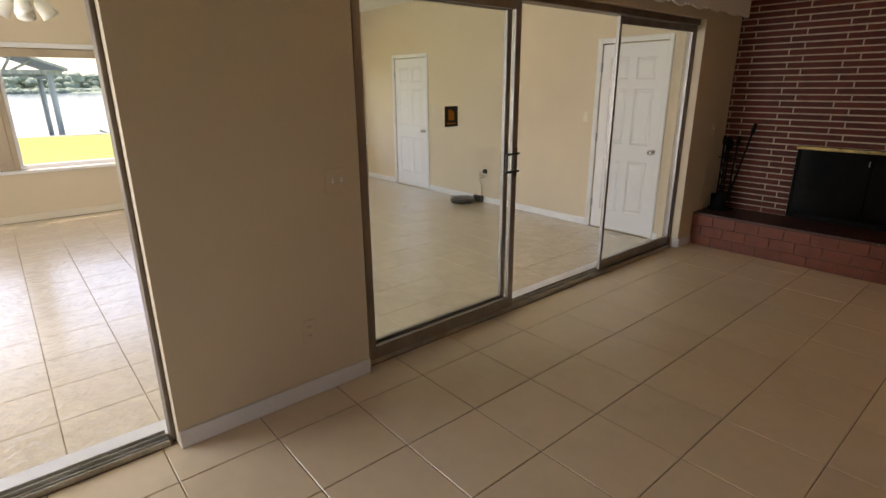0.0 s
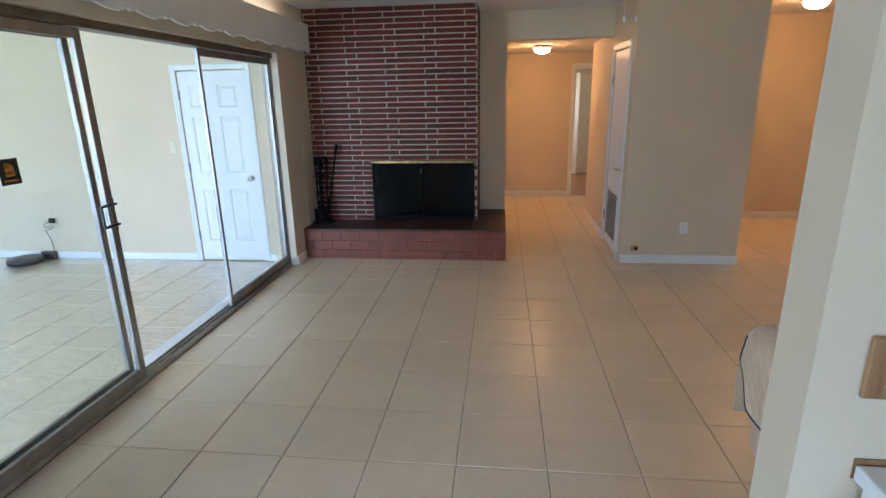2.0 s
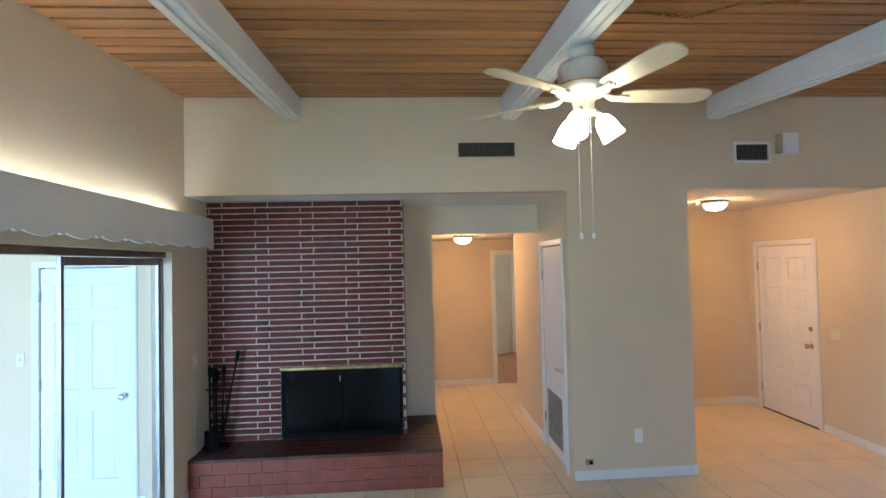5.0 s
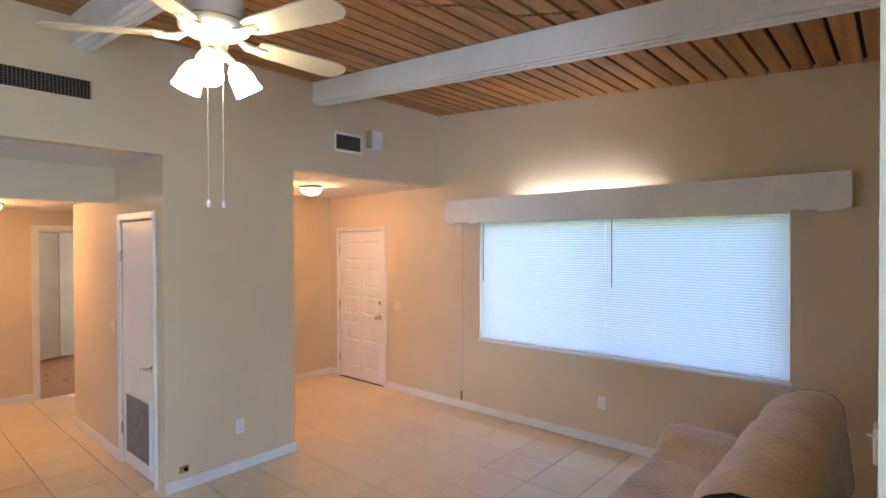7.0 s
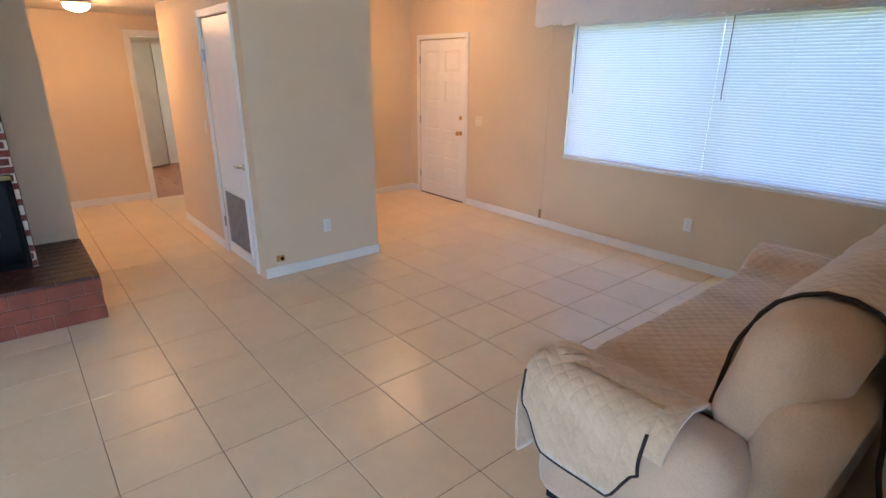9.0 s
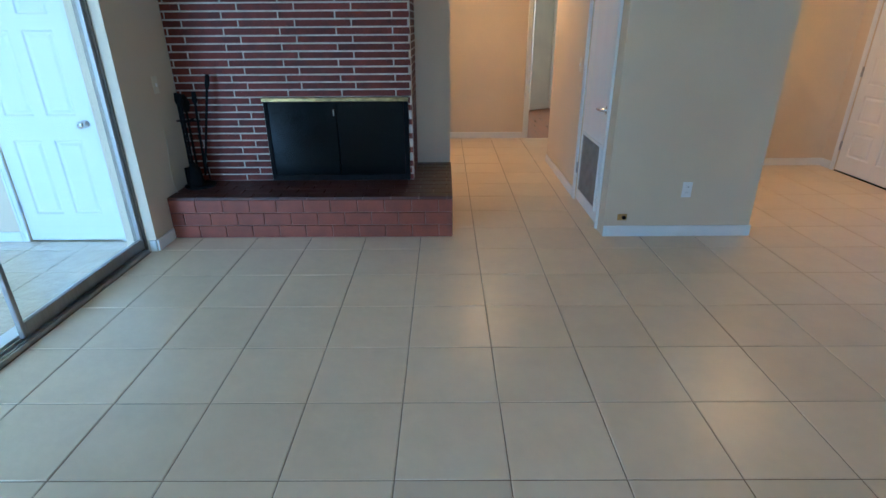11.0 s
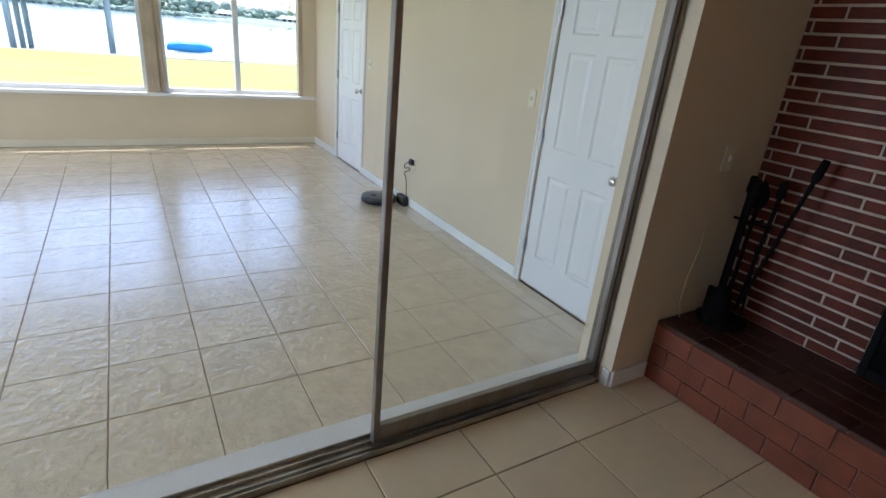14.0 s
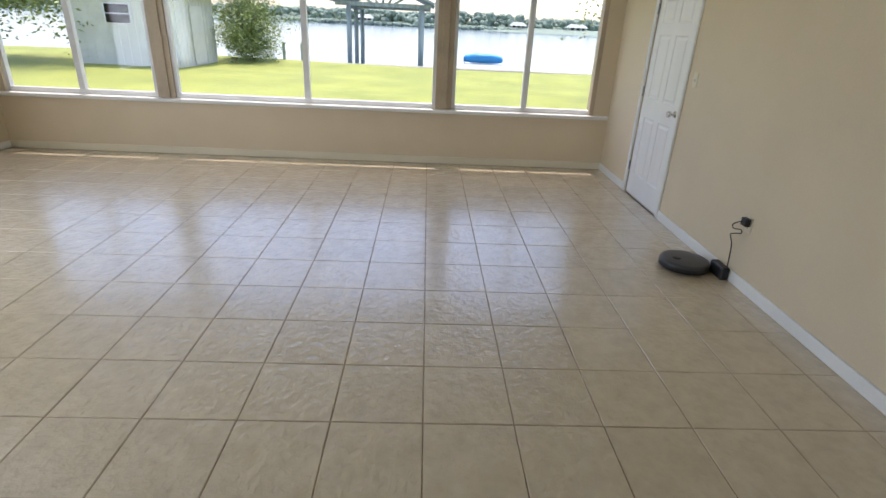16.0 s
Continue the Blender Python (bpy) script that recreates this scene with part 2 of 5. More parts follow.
BLUE = surf("blue_tarpaulin", (0.02, 0.26, 0.55), 0.12, 3, 0.45, 0.3, 9, bdist=0.02)
ORANGE = surf("orange_print", (0.62, 0.27, 0.03), 0.1, 40, 0.5)
STUCCO = surf("exterior_stucco", (0.55, 0.5, 0.42), 0.05, 3, 0.9, 0.3, 60)


# ---- building helpers ----
def bx(bm, lo, hi, bev=0.0, seg=1):
    r = bmesh.ops.create_cube(bm, size=1)
    vs = r["verts"]
    for v in vs:
        v.co = [lo[i] + (v.co[i] + 0.5) * (hi[i] - lo[i]) for i in range(3)]
    if bev:
        es = list({e for v in vs for e in v.link_edges})
        bmesh.ops.bevel(bm, geom=es, offset=bev, segments=seg, profile=0.5, affect="EDGES", clamp_overlap=True)
    return bm


def box_bm(lo, hi, bev=0.0, seg=1):
    return bx(bmesh.new(), lo, hi, bev, seg)


def tube(bm, pts, r, n=8, cap=True):
    """A round bar along points; r is one radius or one for each point."""
    pts = [Vector(p) for p in pts]
    rings = []
    side = None
    for i, p in enumerate(pts):
        d = (pts[min(i + 1, len(pts) - 1)] - pts[max(i - 1, 0)]).normalized()
        if side is None:
            side = d.orthogonal().normalized()
        side = (side - d * side.dot(d)).normalized()
        up = d.cross(side)
        rr = r[i] if isinstance(r, (list, tuple)) else r
        rings.append([bm.verts.new(p + (side * math.cos(a) + up * math.sin(a)) * rr) for a in [2 * math.pi * k / n for k in range(n)]])
    for a, b in zip(rings, rings[1:]):
        for k in range(n):
            bm.faces.new((a[k], a[(k + 1) % n], b[(k + 1) % n], b[k]))
    if cap:
        bm.faces.new(rings[0][::-1])
        bm.faces.new(rings[-1])
    return bm


def lathe(bm, c, prof, n=24, axis="z"):
    """Turned body round an axis through c; prof is (radius, height) pairs."""
    rings = []
    for r, h in prof:
        ring = []
        for k in range(n):
            a = 2 * math.pi * k / n
            q = (r * math.cos(a), r * math.sin(a), h)
            if axis == "y":
                q = (q[0], h, q[1])
            elif axis == "x":
                q = (h, q[0], q[1])
            ring.append(bm.verts.new(Vector(c) + Vector(q)))
        rings.append(ring)
    for a, b in zip(rings, rings[1:]):
        for k in range(n):
            bm.faces.new((a[k], a[(k + 1) % n], b[(k + 1) % n], b[k]))
    bm.faces.new(rings[0][::-1])
    bm.faces.new(rings[-1])
    return bm


def obj(name, bm, material, smooth=False):
    bmesh.ops.recalc_face_normals(bm, faces=bm.faces)
    me = bpy.data.meshes.new(name)
    bm.to_mesh(me)
    bm.free()
    me.materials.append(material)
    if smooth:
        for p in me.polygons:
            p.use_smooth = True
    return new(name, me)


def part(name, bm, material, parent, label="", smooth=False):
    ob = obj(name, bm, material, smooth)
    return under(ob, parent, label)


def base_of(ob):
    m = Matrix.Translation(ob.location)
    if ob.parent:
        m = base_of(ob.parent) @ ob.matrix_parent_inverse @ m
    return m


def under(ob, parent, label=""):
    ob.parent = parent
    ob.matrix_parent_inverse = base_of(parent).inverted()
    return tagged(ob, label)


def thing(name, at, label, category, group="", kind=""):
    e = new(name)
    e.empty_display_size = 0.1
    e.location = at
    return tagged(e, label, category, group, kind)


def structure(name, bm, material, label, category="wall", smooth=False):
    return tagged(obj(name, bm, material, smooth), label, category, kind="structure")


def smooth_part(name, bm, material, parent, label=""):
    return part(name, bm, material, parent, label, True)
# ---- structure ----
XL, XR = 0.075, 6.23
SZ = -0.135          # sunroom floor
SX = -0.135          # sunroom face of the slider wall
SY = 0.28            # sunroom north wall
WX = -6.10           # sunroom window wall
SOF = 2.465          # lowered ceiling


def roof_z(y):
    return 3.275 + 0.07 * y


def wall(name, boxes, material, label):
    bm = bmesh.new()
    for lo, hi in boxes:
        bx(bm, lo, hi)
    return structure(name, bm, material, label)


wall("wall_west", [((SX, -3.67 - 0.96, -0.3), (XL, -3.67, 2.0)), ((SX, -0.24, -0.3), (XL, 0.449, 2.0)), ((SX, -8.5, -0.3), (XL, -6.7, 2.0)),
                   ((SX, -8.5, 2.0), (XL, 0.449, 3.4)), ((SX, 0.449, -0.3), (XL - 0.08, 3.74, 3.4))], PAINT,
     "beige painted wall between living room and sunroom")
wall("wall_north_upper", [((XL, 0, SOF), (XR, 0.12, 3.4))], PAINT, "beige painted upper wall above fireplace recess")
wall("wall_hall", [((1.85, 1.02, 0), (2.14, 1.14, SOF)), ((2.02, 1.14, 0), (2.14, 3.62, 2.4)), ((2.14, 1.02, 2.17), (3.26, 1.14, SOF)),
                   ((XL, 1.03, 0), (1.85, 1.14, SOF)),
                   ((2.02, 3.62, 0), (3.22, 3.74, 2.4)), ((3.98, 3.62, 0), (5.3, 3.74, 2.4)), ((3.22, 3.62, 1.99), (3.98, 3.74, 2.4)),
                   ((5.2, 2.3, 0), (5.3, 3.62, 2.4))], PAINT, "beige painted hallway walls with a doorway")
wall("wall_closet", [((3.26, 0, 0), (4.332, 0.12, SOF)), ((4.212, 0.12, 0), (4.332, 2.3, SOF)), ((3.26, 0.12, 0), (3.36, 0.19, SOF)),
                     ((3.26, 0.885, 0), (3.36, 2.3, SOF)), ((3.26, 0.19, 2.01), (3.36, 0.885, SOF)), ((3.36, 2.18, 0), (4.212, 2.3, SOF))],
     PAINT, "beige painted closet block between hallway and entry")
wall("wall_east", [((XR, -8.5, 0), (6.4, -3.39, 3.4)), ((XR, -3.39, 0), (6.4, -0.59, 0.80)), ((XR, -3.39, 2.06), (6.4, -0.59, 3.4)),
                   # The box at x 6.31 is an unseen light stop behind the entry door.
                   ((XR, -0.59, 0), (6.4, 0.94, 3.4)), ((6.31, 0.94, 0), (6.4, 1.83, 1.985)), ((XR, 0.94, 1.985), (6.4, 1.83, 3.4)), ((XR, 1.83, 0), (6.4, 2.17, 3.4))], PAINT,
     "beige painted wall with window and entry door")
wall("wall_entry", [((4.332, 2.05, 0), (XR, 2.17, SOF))], PAINT, "beige painted back wall of the entry")
wall("wall_divider", [((2.677, -4.10, 0), (XR, -3.97, 3.4))], PAINT, "beige painted wall end dividing living room and kitchen")
wall("wall_south", [((SX, -8.62, 0), (1.2, -8.5, 3.4)), ((4.2, -8.62, 0), (6.4, -8.5, 3.4)), ((1.2, -8.62, 0), (4.2, -8.5, 0.95)), ((1.2, -8.62, 2.1), (4.2, -8.5, 3.4))], PAINT, "plain beige wall closing the kitchen")
wall("wall_bedroom", [((2.3, 3.74, 0), (2.4, 4.3, 2.5)), ((2.3, 5.6, 0), (2.4, 6.5, 2.5)), ((2.3, 4.3, 0), (2.4, 5.6, 0.9)), ((2.3, 4.3, 2.0), (2.4, 5.6, 2.5)), ((5.2, 3.74, 0), (5.3, 6.5, 2.5)), ((2.3, 6.5, 0), (5.3, 6.6, 2.5))], PAINT, "beige painted bedroom walls")
wall("wall_sunroom_north", [((-6.25, SY, -0.3), (-5.175, 0.40, 2.8)), ((-5.175, SY, 1.905), (-4.355, 0.40, 2.8)), ((-4.355, SY, -0.3), (-1.245, 0.40, 2.8)),
                            # The two boxes at y 0.34 are unseen light stops added behind the doors.
                            ((-5.175, 0.34, -0.3), (-4.355, 0.40, 1.905)), ((-1.245, 0.34, -0.3), (-0.50, 0.40, 1.905)), ((-1.245, SY, 1.905), (-0.50, 0.40, 2.8)), ((-0.50, SY, -0.3), (SX, 0.40, 2.8))], SUNPAINT, "pale beige sunroom wall with two doors")
wall("wall_sunroom_west", [((-6.25, -6.8, -0.3), (WX, SY, 0.47)), ((-6.25, -6.8, 1.95), (WX, SY, 2.8)), ((-6.25, 0.10, 0.47), (WX, SY, 1.95)),
                           ((-6.25, -6.8, 0.47), (WX, -6.69, 1.95))], SUNPAINT, "beige sunroom wall under a long row of windows")
wall("wall_sunroom_south", [((-6.25, -6.92, -0.3), (SX, -6.8, 0.47)), ((-6.25, -6.92, 1.95), (SX, -6.8, 2.8)), ((-6.25, -6.92, 0.47), (-3.6, -6.8, 1.95)), ((-0.7, -6.92, 0.47), (SX, -6.8, 1.95))], SUNPAINT, "plain beige wall closing the sunroom")


def ceiling_planks():
    bm = bmesh.new()
    w, y = 0.136, 0.0
    while y > -8.5:
        y1 = max(y - w, -8.5)
        bx(bm, (XL, y1 + 0.012, 0), (XR, y - 0.012, 0.03), 0.004)
        y -= w
    for v in bm.verts:
        v.co.z += roof_z(v.co.y)
    return structure("ceiling", bm, PLANK, "sloping ceiling of stained tongue-and-groove cedar planks", "ceiling")


def slope_slab(x0, x1, y0, y1, z0, z1):
    bm = box_bm((x0, y0, z0), (x1, y1, z1))
    for v in bm.verts:
        v.co.z += roof_z(v.co.y)
    return bm


ceiling_planks()
# Sheet added above the planks; its near-black colour is the grooves' shade.
structure("groove_sheet", slope_slab(XL, XR, -8.5, 0.0, 0.031, 0.10), GROOVE, "near-black sheet giving the plank grooves their shade", "ceiling")
structure("roof", slope_slab(-0.6, 6.9, -9.2, 7.0, 0.45, 0.6), SHINGLE, "brown shingled low-pitched roof", "roof")
structure("ceiling_recess", box_bm((XL, 0.12, SOF), (3.26, 1.02, 2.55)), CEILW, "white lowered ceiling over the fireplace recess", "ceiling")
structure("ceiling_entry", box_bm((4.332, 0.12, SOF), (XR, 2.05, 2.55)), CEILW, "white lowered ceiling of the entry", "ceiling")
structure("ceiling_hall", bx(box_bm((2.14, 1.14, 2.22), (3.26, 2.3, 2.3)), (2.14, 2.3, 2.22), (5.2, 3.62, 2.3)), CEILW, "white hallway ceiling", "ceiling")
structure("ceiling_bedroom", box_bm((2.3, 3.74, 2.4), (5.3, 6.5, 2.5)), CEILW, "white bedroom ceiling", "ceiling")
structure("ceiling_sunroom", box_bm((-6.1, -6.8, 2.7), (SX, SY, 2.78)), CEILW, "white sunroom ceiling", "ceiling")
structure("roof_sunroom", box_bm((-6.648, -7.3, 2.80), (SX, 0.8, 2.9)), SHINGLE, "brown shingled sunroom roof with eave", "roof")


def beam(xc):
    bm = bmesh.new()
    bx(bm, (xc - 0.07, -8.5, -0.185), (xc + 0.07, -0.001, -0.001), 0.004)
    bx(bm, (xc - 0.045, -8.5, -0.197), (xc - 0.012, -0.001, -0.1855), 0.003)
    bx(bm, (xc + 0.012, -8.5, -0.197), (xc + 0.045, -0.001, -0.1855), 0.003)
    for v in bm.verts:
        v.co.z += roof_z(v.co.y)
    return structure("ceiling_beam", bm, BEAMW, "white painted exposed ceiling beam", "beam")


for xc in (0.948, 2.776, 4.604):
    beam(xc)


# ---- floors ----
floor_l = structure("floor_living", box_bm((SX + 0.06, -8.5, -0.15), (XR, 3.62, -0.0035)), GROUT, "beige ceramic tile floor with brown grout", "floor")
floor_s = structure("floor_sunroom", box_bm((WX, -6.8, -0.3), (SX, SY, SZ - 0.0035)), GROUT, "textured beige ceramic tile floor with dark grout", "floor")
structure("floor_bedroom", box_bm((2.4, 3.62, -0.15), (5.2, 6.5, -0.001)), WOODF, "glossy reddish wooden bedroom floor", "floor")
structure("threshold", box_bm((SX - 0.075, -8.5, -0.3), (SX + 0.06, SY, -0.004), 0.006), WHITE, "pale painted step down into the sunroom", "threshold")


def baseboard(a, b, n, z=0.0, h=0.085, material=None, label="white painted wooden baseboard"):
    """A board along a wall's foot from a to b; n points into the room."""
    t = 0.014
    lo = (min(a[0], b[0], a[0] + n[0] * t, b[0] + n[0] * t), min(a[1], b[1], a[1] + n[1] * t, b[1] + n[1] * t), z + 0.001)
    hi = (max(a[0], b[0], a[0] + n[0] * t, b[0] + n[0] * t), max(a[1], b[1], a[1] + n[1] * t, b[1] + n[1] * t), z + h)
    return structure("baseboard", box_bm(lo, hi, 0.005, 2), material or WHITE, label, "baseboard")


for a, b, n in [((XL, -4.63), (XL, -3.67), (1, 0)), ((XL, -0.24), (XL, -0.002), (1, 0)), ((XL, -0.24), (0.03, -0.24), (0, -1)),
                ((3.26, 0), (4.346, 0), (0, -1)), ((4.332, 0), (4.332, 2.05), (1, 0)), ((4.346, 2.05), (XR, 2.05), (0, -1)),
                ((XR, 1.90), (XR, 2.036), (-1, 0)), ((XR, 0.87), (XR, -3.956), (-1, 0)), ((2.154, 3.62), (3.16, 3.62), (0, -1)), ((2.14, 1.14), (2.14, 3.606), (1, 0)),
                ((3.26, 0.95), (3.26, 2.3), (-1, 0)), ((4.04, 3.62), (5.2, 3.62), (0, -1)), ((2.677, -3.97), (6.216, -3.97), (0, 1)),
                ((2.677, -4.114), (2.677, -3.956), (-1, 0))]:
    baseboard(a, b, n)
for a, b, n in [((-6.086, SY), (-5.235, SY), (0, -1)), ((SX - 0.014, -6.8), (-6.086, -6.8), (0, 1)), ((-4.295, SY), (-1.305, SY), (0, -1)), ((-0.44, SY), (SX, SY), (0, -1)), 
                ((SX, -0.24), (SX, 0.266), (-1, 0)), ((SX - 0.014, -0.24), (-0.06, -0.24), (0, -1)), ((SX, -4.63), (SX, -3.67), (-1, 0))]:
    baseboard(a, b, n, SZ)
baseboard((WX, -6.8), (WX, SY), (1, 0), SZ, 0.085, CREAMT, "cream painted baseboard under the windows")


# ---- doors ----
class Face:
    """A frame on a wall: u along the wall, v up, w out into the room."""

    def __init__(self, o, u, w):
        self.o, self.u, self.w = Vector(o), Vector(u), Vector(w)

    def __call__(self, u, v, w=0.0):
        return self.o + self.u * u + Vector((0, 0, v)) + self.w * w

    def box(self, bm, lo, hi, bev=0.0, seg=1):
        p = [self(*lo), self(*hi)]
        return bx(bm, [min(a, b) for a, b in zip(*p)], [max(a, b) for a, b in zip(*p)], bev, seg)


def panelled(f, width, height, panels, thick=0.035, raised=True):
    """A door leaf whose face has recessed, raised panels (u0, v0, u1, v1)."""
    bm = bmesh.new()
    us = sorted({0.0, width, *[p[0] for p in panels], *[p[2] for p in panels]})
    vs = sorted({0.0, height, *[p[1] for p in panels], *[p[3] for p in panels]})

    def quad(a, b, c, d, wa, wb=None):
        pts = [(a, b, wa), (c, b, wa), (c, d, wa), (a, d, wa)]
        bm.faces.new([bm.verts.new(f(*p)) for p in pts])

    for u0, u1 in zip(us, us[1:]):
        for v0, v1 in zip(vs, vs[1:]):
            um, vm = (u0 + u1) / 2, (v0 + v1) / 2
            if not any(p[0] < um < p[2] and p[1] < vm < p[3] for p in panels):
                quad(u0, v0, u1, v1, 0.0)
    for u0, v0, u1, v1 in panels:
        rings = [(0, 0.0), (0.010, -0.009), (0.022, -0.009), (0.042, -0.002)] if raised else [(0, 0.0), (0.008, -0.008), (0.009, -0.008)]
        loops = [[bm.verts.new(f(*q)) for q in ((u0 + i, v0 + i, w), (u1 - i, v0 + i, w), (u1 - i, v1 - i, w), (u0 + i, v1 - i, w))] for i, w in rings]
        for a, b in zip(loops, loops[1:]):
            for k in range(4):
                bm.faces.new((a[k], a[(k + 1) % 4], b[(k + 1) % 4], b[k]))
        bm.faces.new(loops[-1])
    bmesh.ops.remove_doubles(bm, verts=bm.verts, dist=1e-5)
    f.box(bm, (0.0005, 0.0005, -thick), (width - 0.0005, height - 0.0005, -0.0095))
    for a, b in (((0, 0), (0, height)), ((width, 0), (width, height)), ((0, height), (width, height)), ((0, 0), (width, 0))):
        vsq = [bm.verts.new(f(*a, 0)), bm.verts.new(f(*b, 0)), bm.verts.new(f(*b, -0.02)), bm.verts.new(f(*a, -0.02))]
        bm.faces.new(vsq)
    return bm


def casing(f, width, height, parent, w=0.058, t=0.014, material=None):
    bm = bmesh.new()
    f.box(bm, (-w, 0.001, 0.0), (-0.003, height + w, t), 0.004)
    f.box(bm, (width + 0.003, 0.001, 0.0), (width + w, height + w, t), 0.004)
    f.box(bm, (-0.003, height + 0.003, 0.0), (width + 0.003, height + w, t), 0.004)
    f.box(bm, (-w * 0.55, 0.001, t + 0.0005), (-w * 0.85, height + w * 0.8, t + 0.005), 0.002)
    f.box(bm, (width + w * 0.55, 0.001, t + 0.0005), (width + w * 0.85, height + w * 0.8, t + 0.005), 0.002)
    return part("casing", bm, material or WHITE, parent)


def knob(f, u, v, parent, material, name="door_handle", label=""):
    bm = bmesh.new()
    c = f(u, v, 0)
    ax = "x" if abs(f.w.x) > 0.5 else "y"
    s = f.w.x + f.w.y
    lathe(bm, c, [(0.030, 0), (0.030, s * 0.004), (0.014, s * 0.012), (0.012, s * 0.032), (0.024, s * 0.042), (0.029, s * 0.055), (0.024, s * 0.068), (0.008, s * 0.072)], 20, ax)
    return smooth_part(name, bm, material, parent, label)


def lever(f, u, v, du, parent, material):
    bm = bmesh.new()
    c = f(u, v, 0)
    ax = "x" if abs(f.w.x) > 0.5 else "y"
    s = f.w.x + f.w.y
    lathe(bm, c, [(0.030, 0), (0.030, s * 0.006), (0.012, s * 0.014), (0.011, s * 0.045)], 18, ax)
    tube(bm, [f(u, v, 0.045), f(u + du * 0.05, v, 0.048), f(u + du * 0.11, v - 0.004, 0.044)], [0.011, 0.010, 0.008], 8)
    return smooth_part("door_handle", bm, material, parent, "chrome lever handle")


def hinges(f, u, heights, parent):
    for v in heights:
        bm = bmesh.new()
        f.box(bm, (u - 0.012, v, 0.0005), (u + 0.012, v + 0.09, 0.003))
        tube(bm, [f(u, v - 0.003, 0.008), f(u, v + 0.093, 0.008)], 0.007, 8)
        part("hinge", bm, STEEL, parent)


def six(w, h):
    a, b, c = 0.105, w / 2 - 0.045, w / 2 + 0.045
    d = w - 0.105
    rows = [(0.22, 0.80), (0.98, 1.56), (1.66, 1.88)] if h > 1.95 else [(0.21, 0.80), (0.97, 1.54), (1.64, 1.86)]
    return [(p, r[0], q, r[1]) for r in rows for p, q in ((a, b), (c, d))]


def six_panel_door(name, x0, x1, label):
    f = Face((x0, SY, SZ + 0.012), (1, 0, 0), (0, -1, 0))
    w, h = x1 - x0, 2.015
    fr = Face((x0 + 0.005, SY + 0.006, SZ + 0.012), (1, 0, 0), (0, -1, 0))
    d = obj(name, panelled(fr, w - 0.010, h, six(w - 0.010, h)), DOORW)
    tagged(d, label, "door", kind="structure")
    casing(Face((x0, SY, SZ), (1, 0, 0), (0, -1, 0)), w, 2.035, d)
    knob(fr, w - 0.06, 0.92, d, CHROME, label="satin chrome knob")
    hinges(Face((x0, SY, SZ), (1, 0, 0), (0, -1, 0)), 0.002, (0.25, 1.0, 1.75), d)
    return d


six_panel_door("door_1", -5.175, -4.355, "white six-panel door, closed, in the sunroom wall")
six_panel_door("door_2", -1.245, -0.50, "white six-panel door, closed, beside the sliding doors")


def entry_door():
    f = Face((XR + 0.006, 1.825, 0.012), (0, -1, 0), (-1, 0, 0))
    w, h = 0.88, 1.965
    ps = []
    for r in range(5):
        v0 = 0.16 + r * 0.355
        for u0 in (0.10, 0.49):
            ps.append((u0, v0, u0 + 0.29, v0 + 0.255))
    d = obj("door_3", panelled(f, w, h, ps), DOORW)
    tagged(d, "white ten-panel entry door, closed, with brass lock", "door", kind="structure")
    casing(Face((XR, 1.83, 0), (0, -1, 0), (-1, 0, 0)), 0.89, 1.985, d)
    knob(f, w - 0.07, 0.865, d, BRASS, label="polished brass knob")
    bm = bmesh.new()
    lathe(bm, f(w - 0.07, 1.05), [(0.026, 0), (0.026, -0.008), (0.018, -0.014), (0.010, -0.022)], 16, "x")
    smooth_part("deadbolt", bm, BRASS, d, "brass deadbolt")
    hinges(Face((XR, 1.83, 0), (0, -1, 0), (-1, 0, 0)), 0.002, (0.22, 0.95, 1.70), d)
    return d


def closet_door():
    f = Face((3.266, 0.882, 0.012), (0, -1, 0), (-1, 0, 0))
    w, h = 0.69, 1.99
    bm = bmesh.new()
    f.box(bm, (0, 0, -0.035), (w, h, 0), 0.003)
    d = obj("door_4", bm, DOORW)
    tagged(d, "white flush closet door with a return-air grille", "door", kind="structure")
    casing(Face((3.26, 0.885, 0), (0, -1, 0), (-1, 0, 0)), 0.695, 2.01, d)
    lever(f, w - 0.06, 0.865, -1, d, CHROME)
    hinges(Face((3.26, 0.885, 0), (0, -1, 0), (-1, 0, 0)), 0.002, (0.25, 1.68), d)
    g = bmesh.new()
    f.box(g, (0.05, 0.09, 0.0005), (0.075, 0.61, 0.012), 0.002)
    f.box(g, (0.585, 0.09, 0.0005), (0.61, 0.61, 0.012), 0.002)
    f.box(g, (0.0755, 0.09, 0.0005), (0.5845, 0.112, 0.012), 0.002)
    f.box(g, (0.0755, 0.588, 0.0005), (0.5845, 0.61, 0.012), 0.002)
    gr = part("grille_frame", g, WHITE, d)
    b = bmesh.new()
    f.box(b, (0.076, 0.113, 0.0005), (0.584, 0.587, 0.003))
    part("filter", b, GRILLE, gr, "grey filter behind the louvres")
    s = bmesh.new()
    for k in range(34):
        v = 0.117 + k * 0.0138
        f.box(s, (0.076, v, 0.004), (0.584, v + 0.004, 0.009))
    part("louvres", s, GRILLE, gr, "grey metal louvres")
    return d


entry_door()
# Black block added to stop a light leak and paint the gap's shade.
structure("threshold", box_bm((XR, 0.94, -0.15), (6.4, 1.83, 0.008)), BLACK, "black filler drawing the shaded gap under the entry door", "threshold")
closet_door()

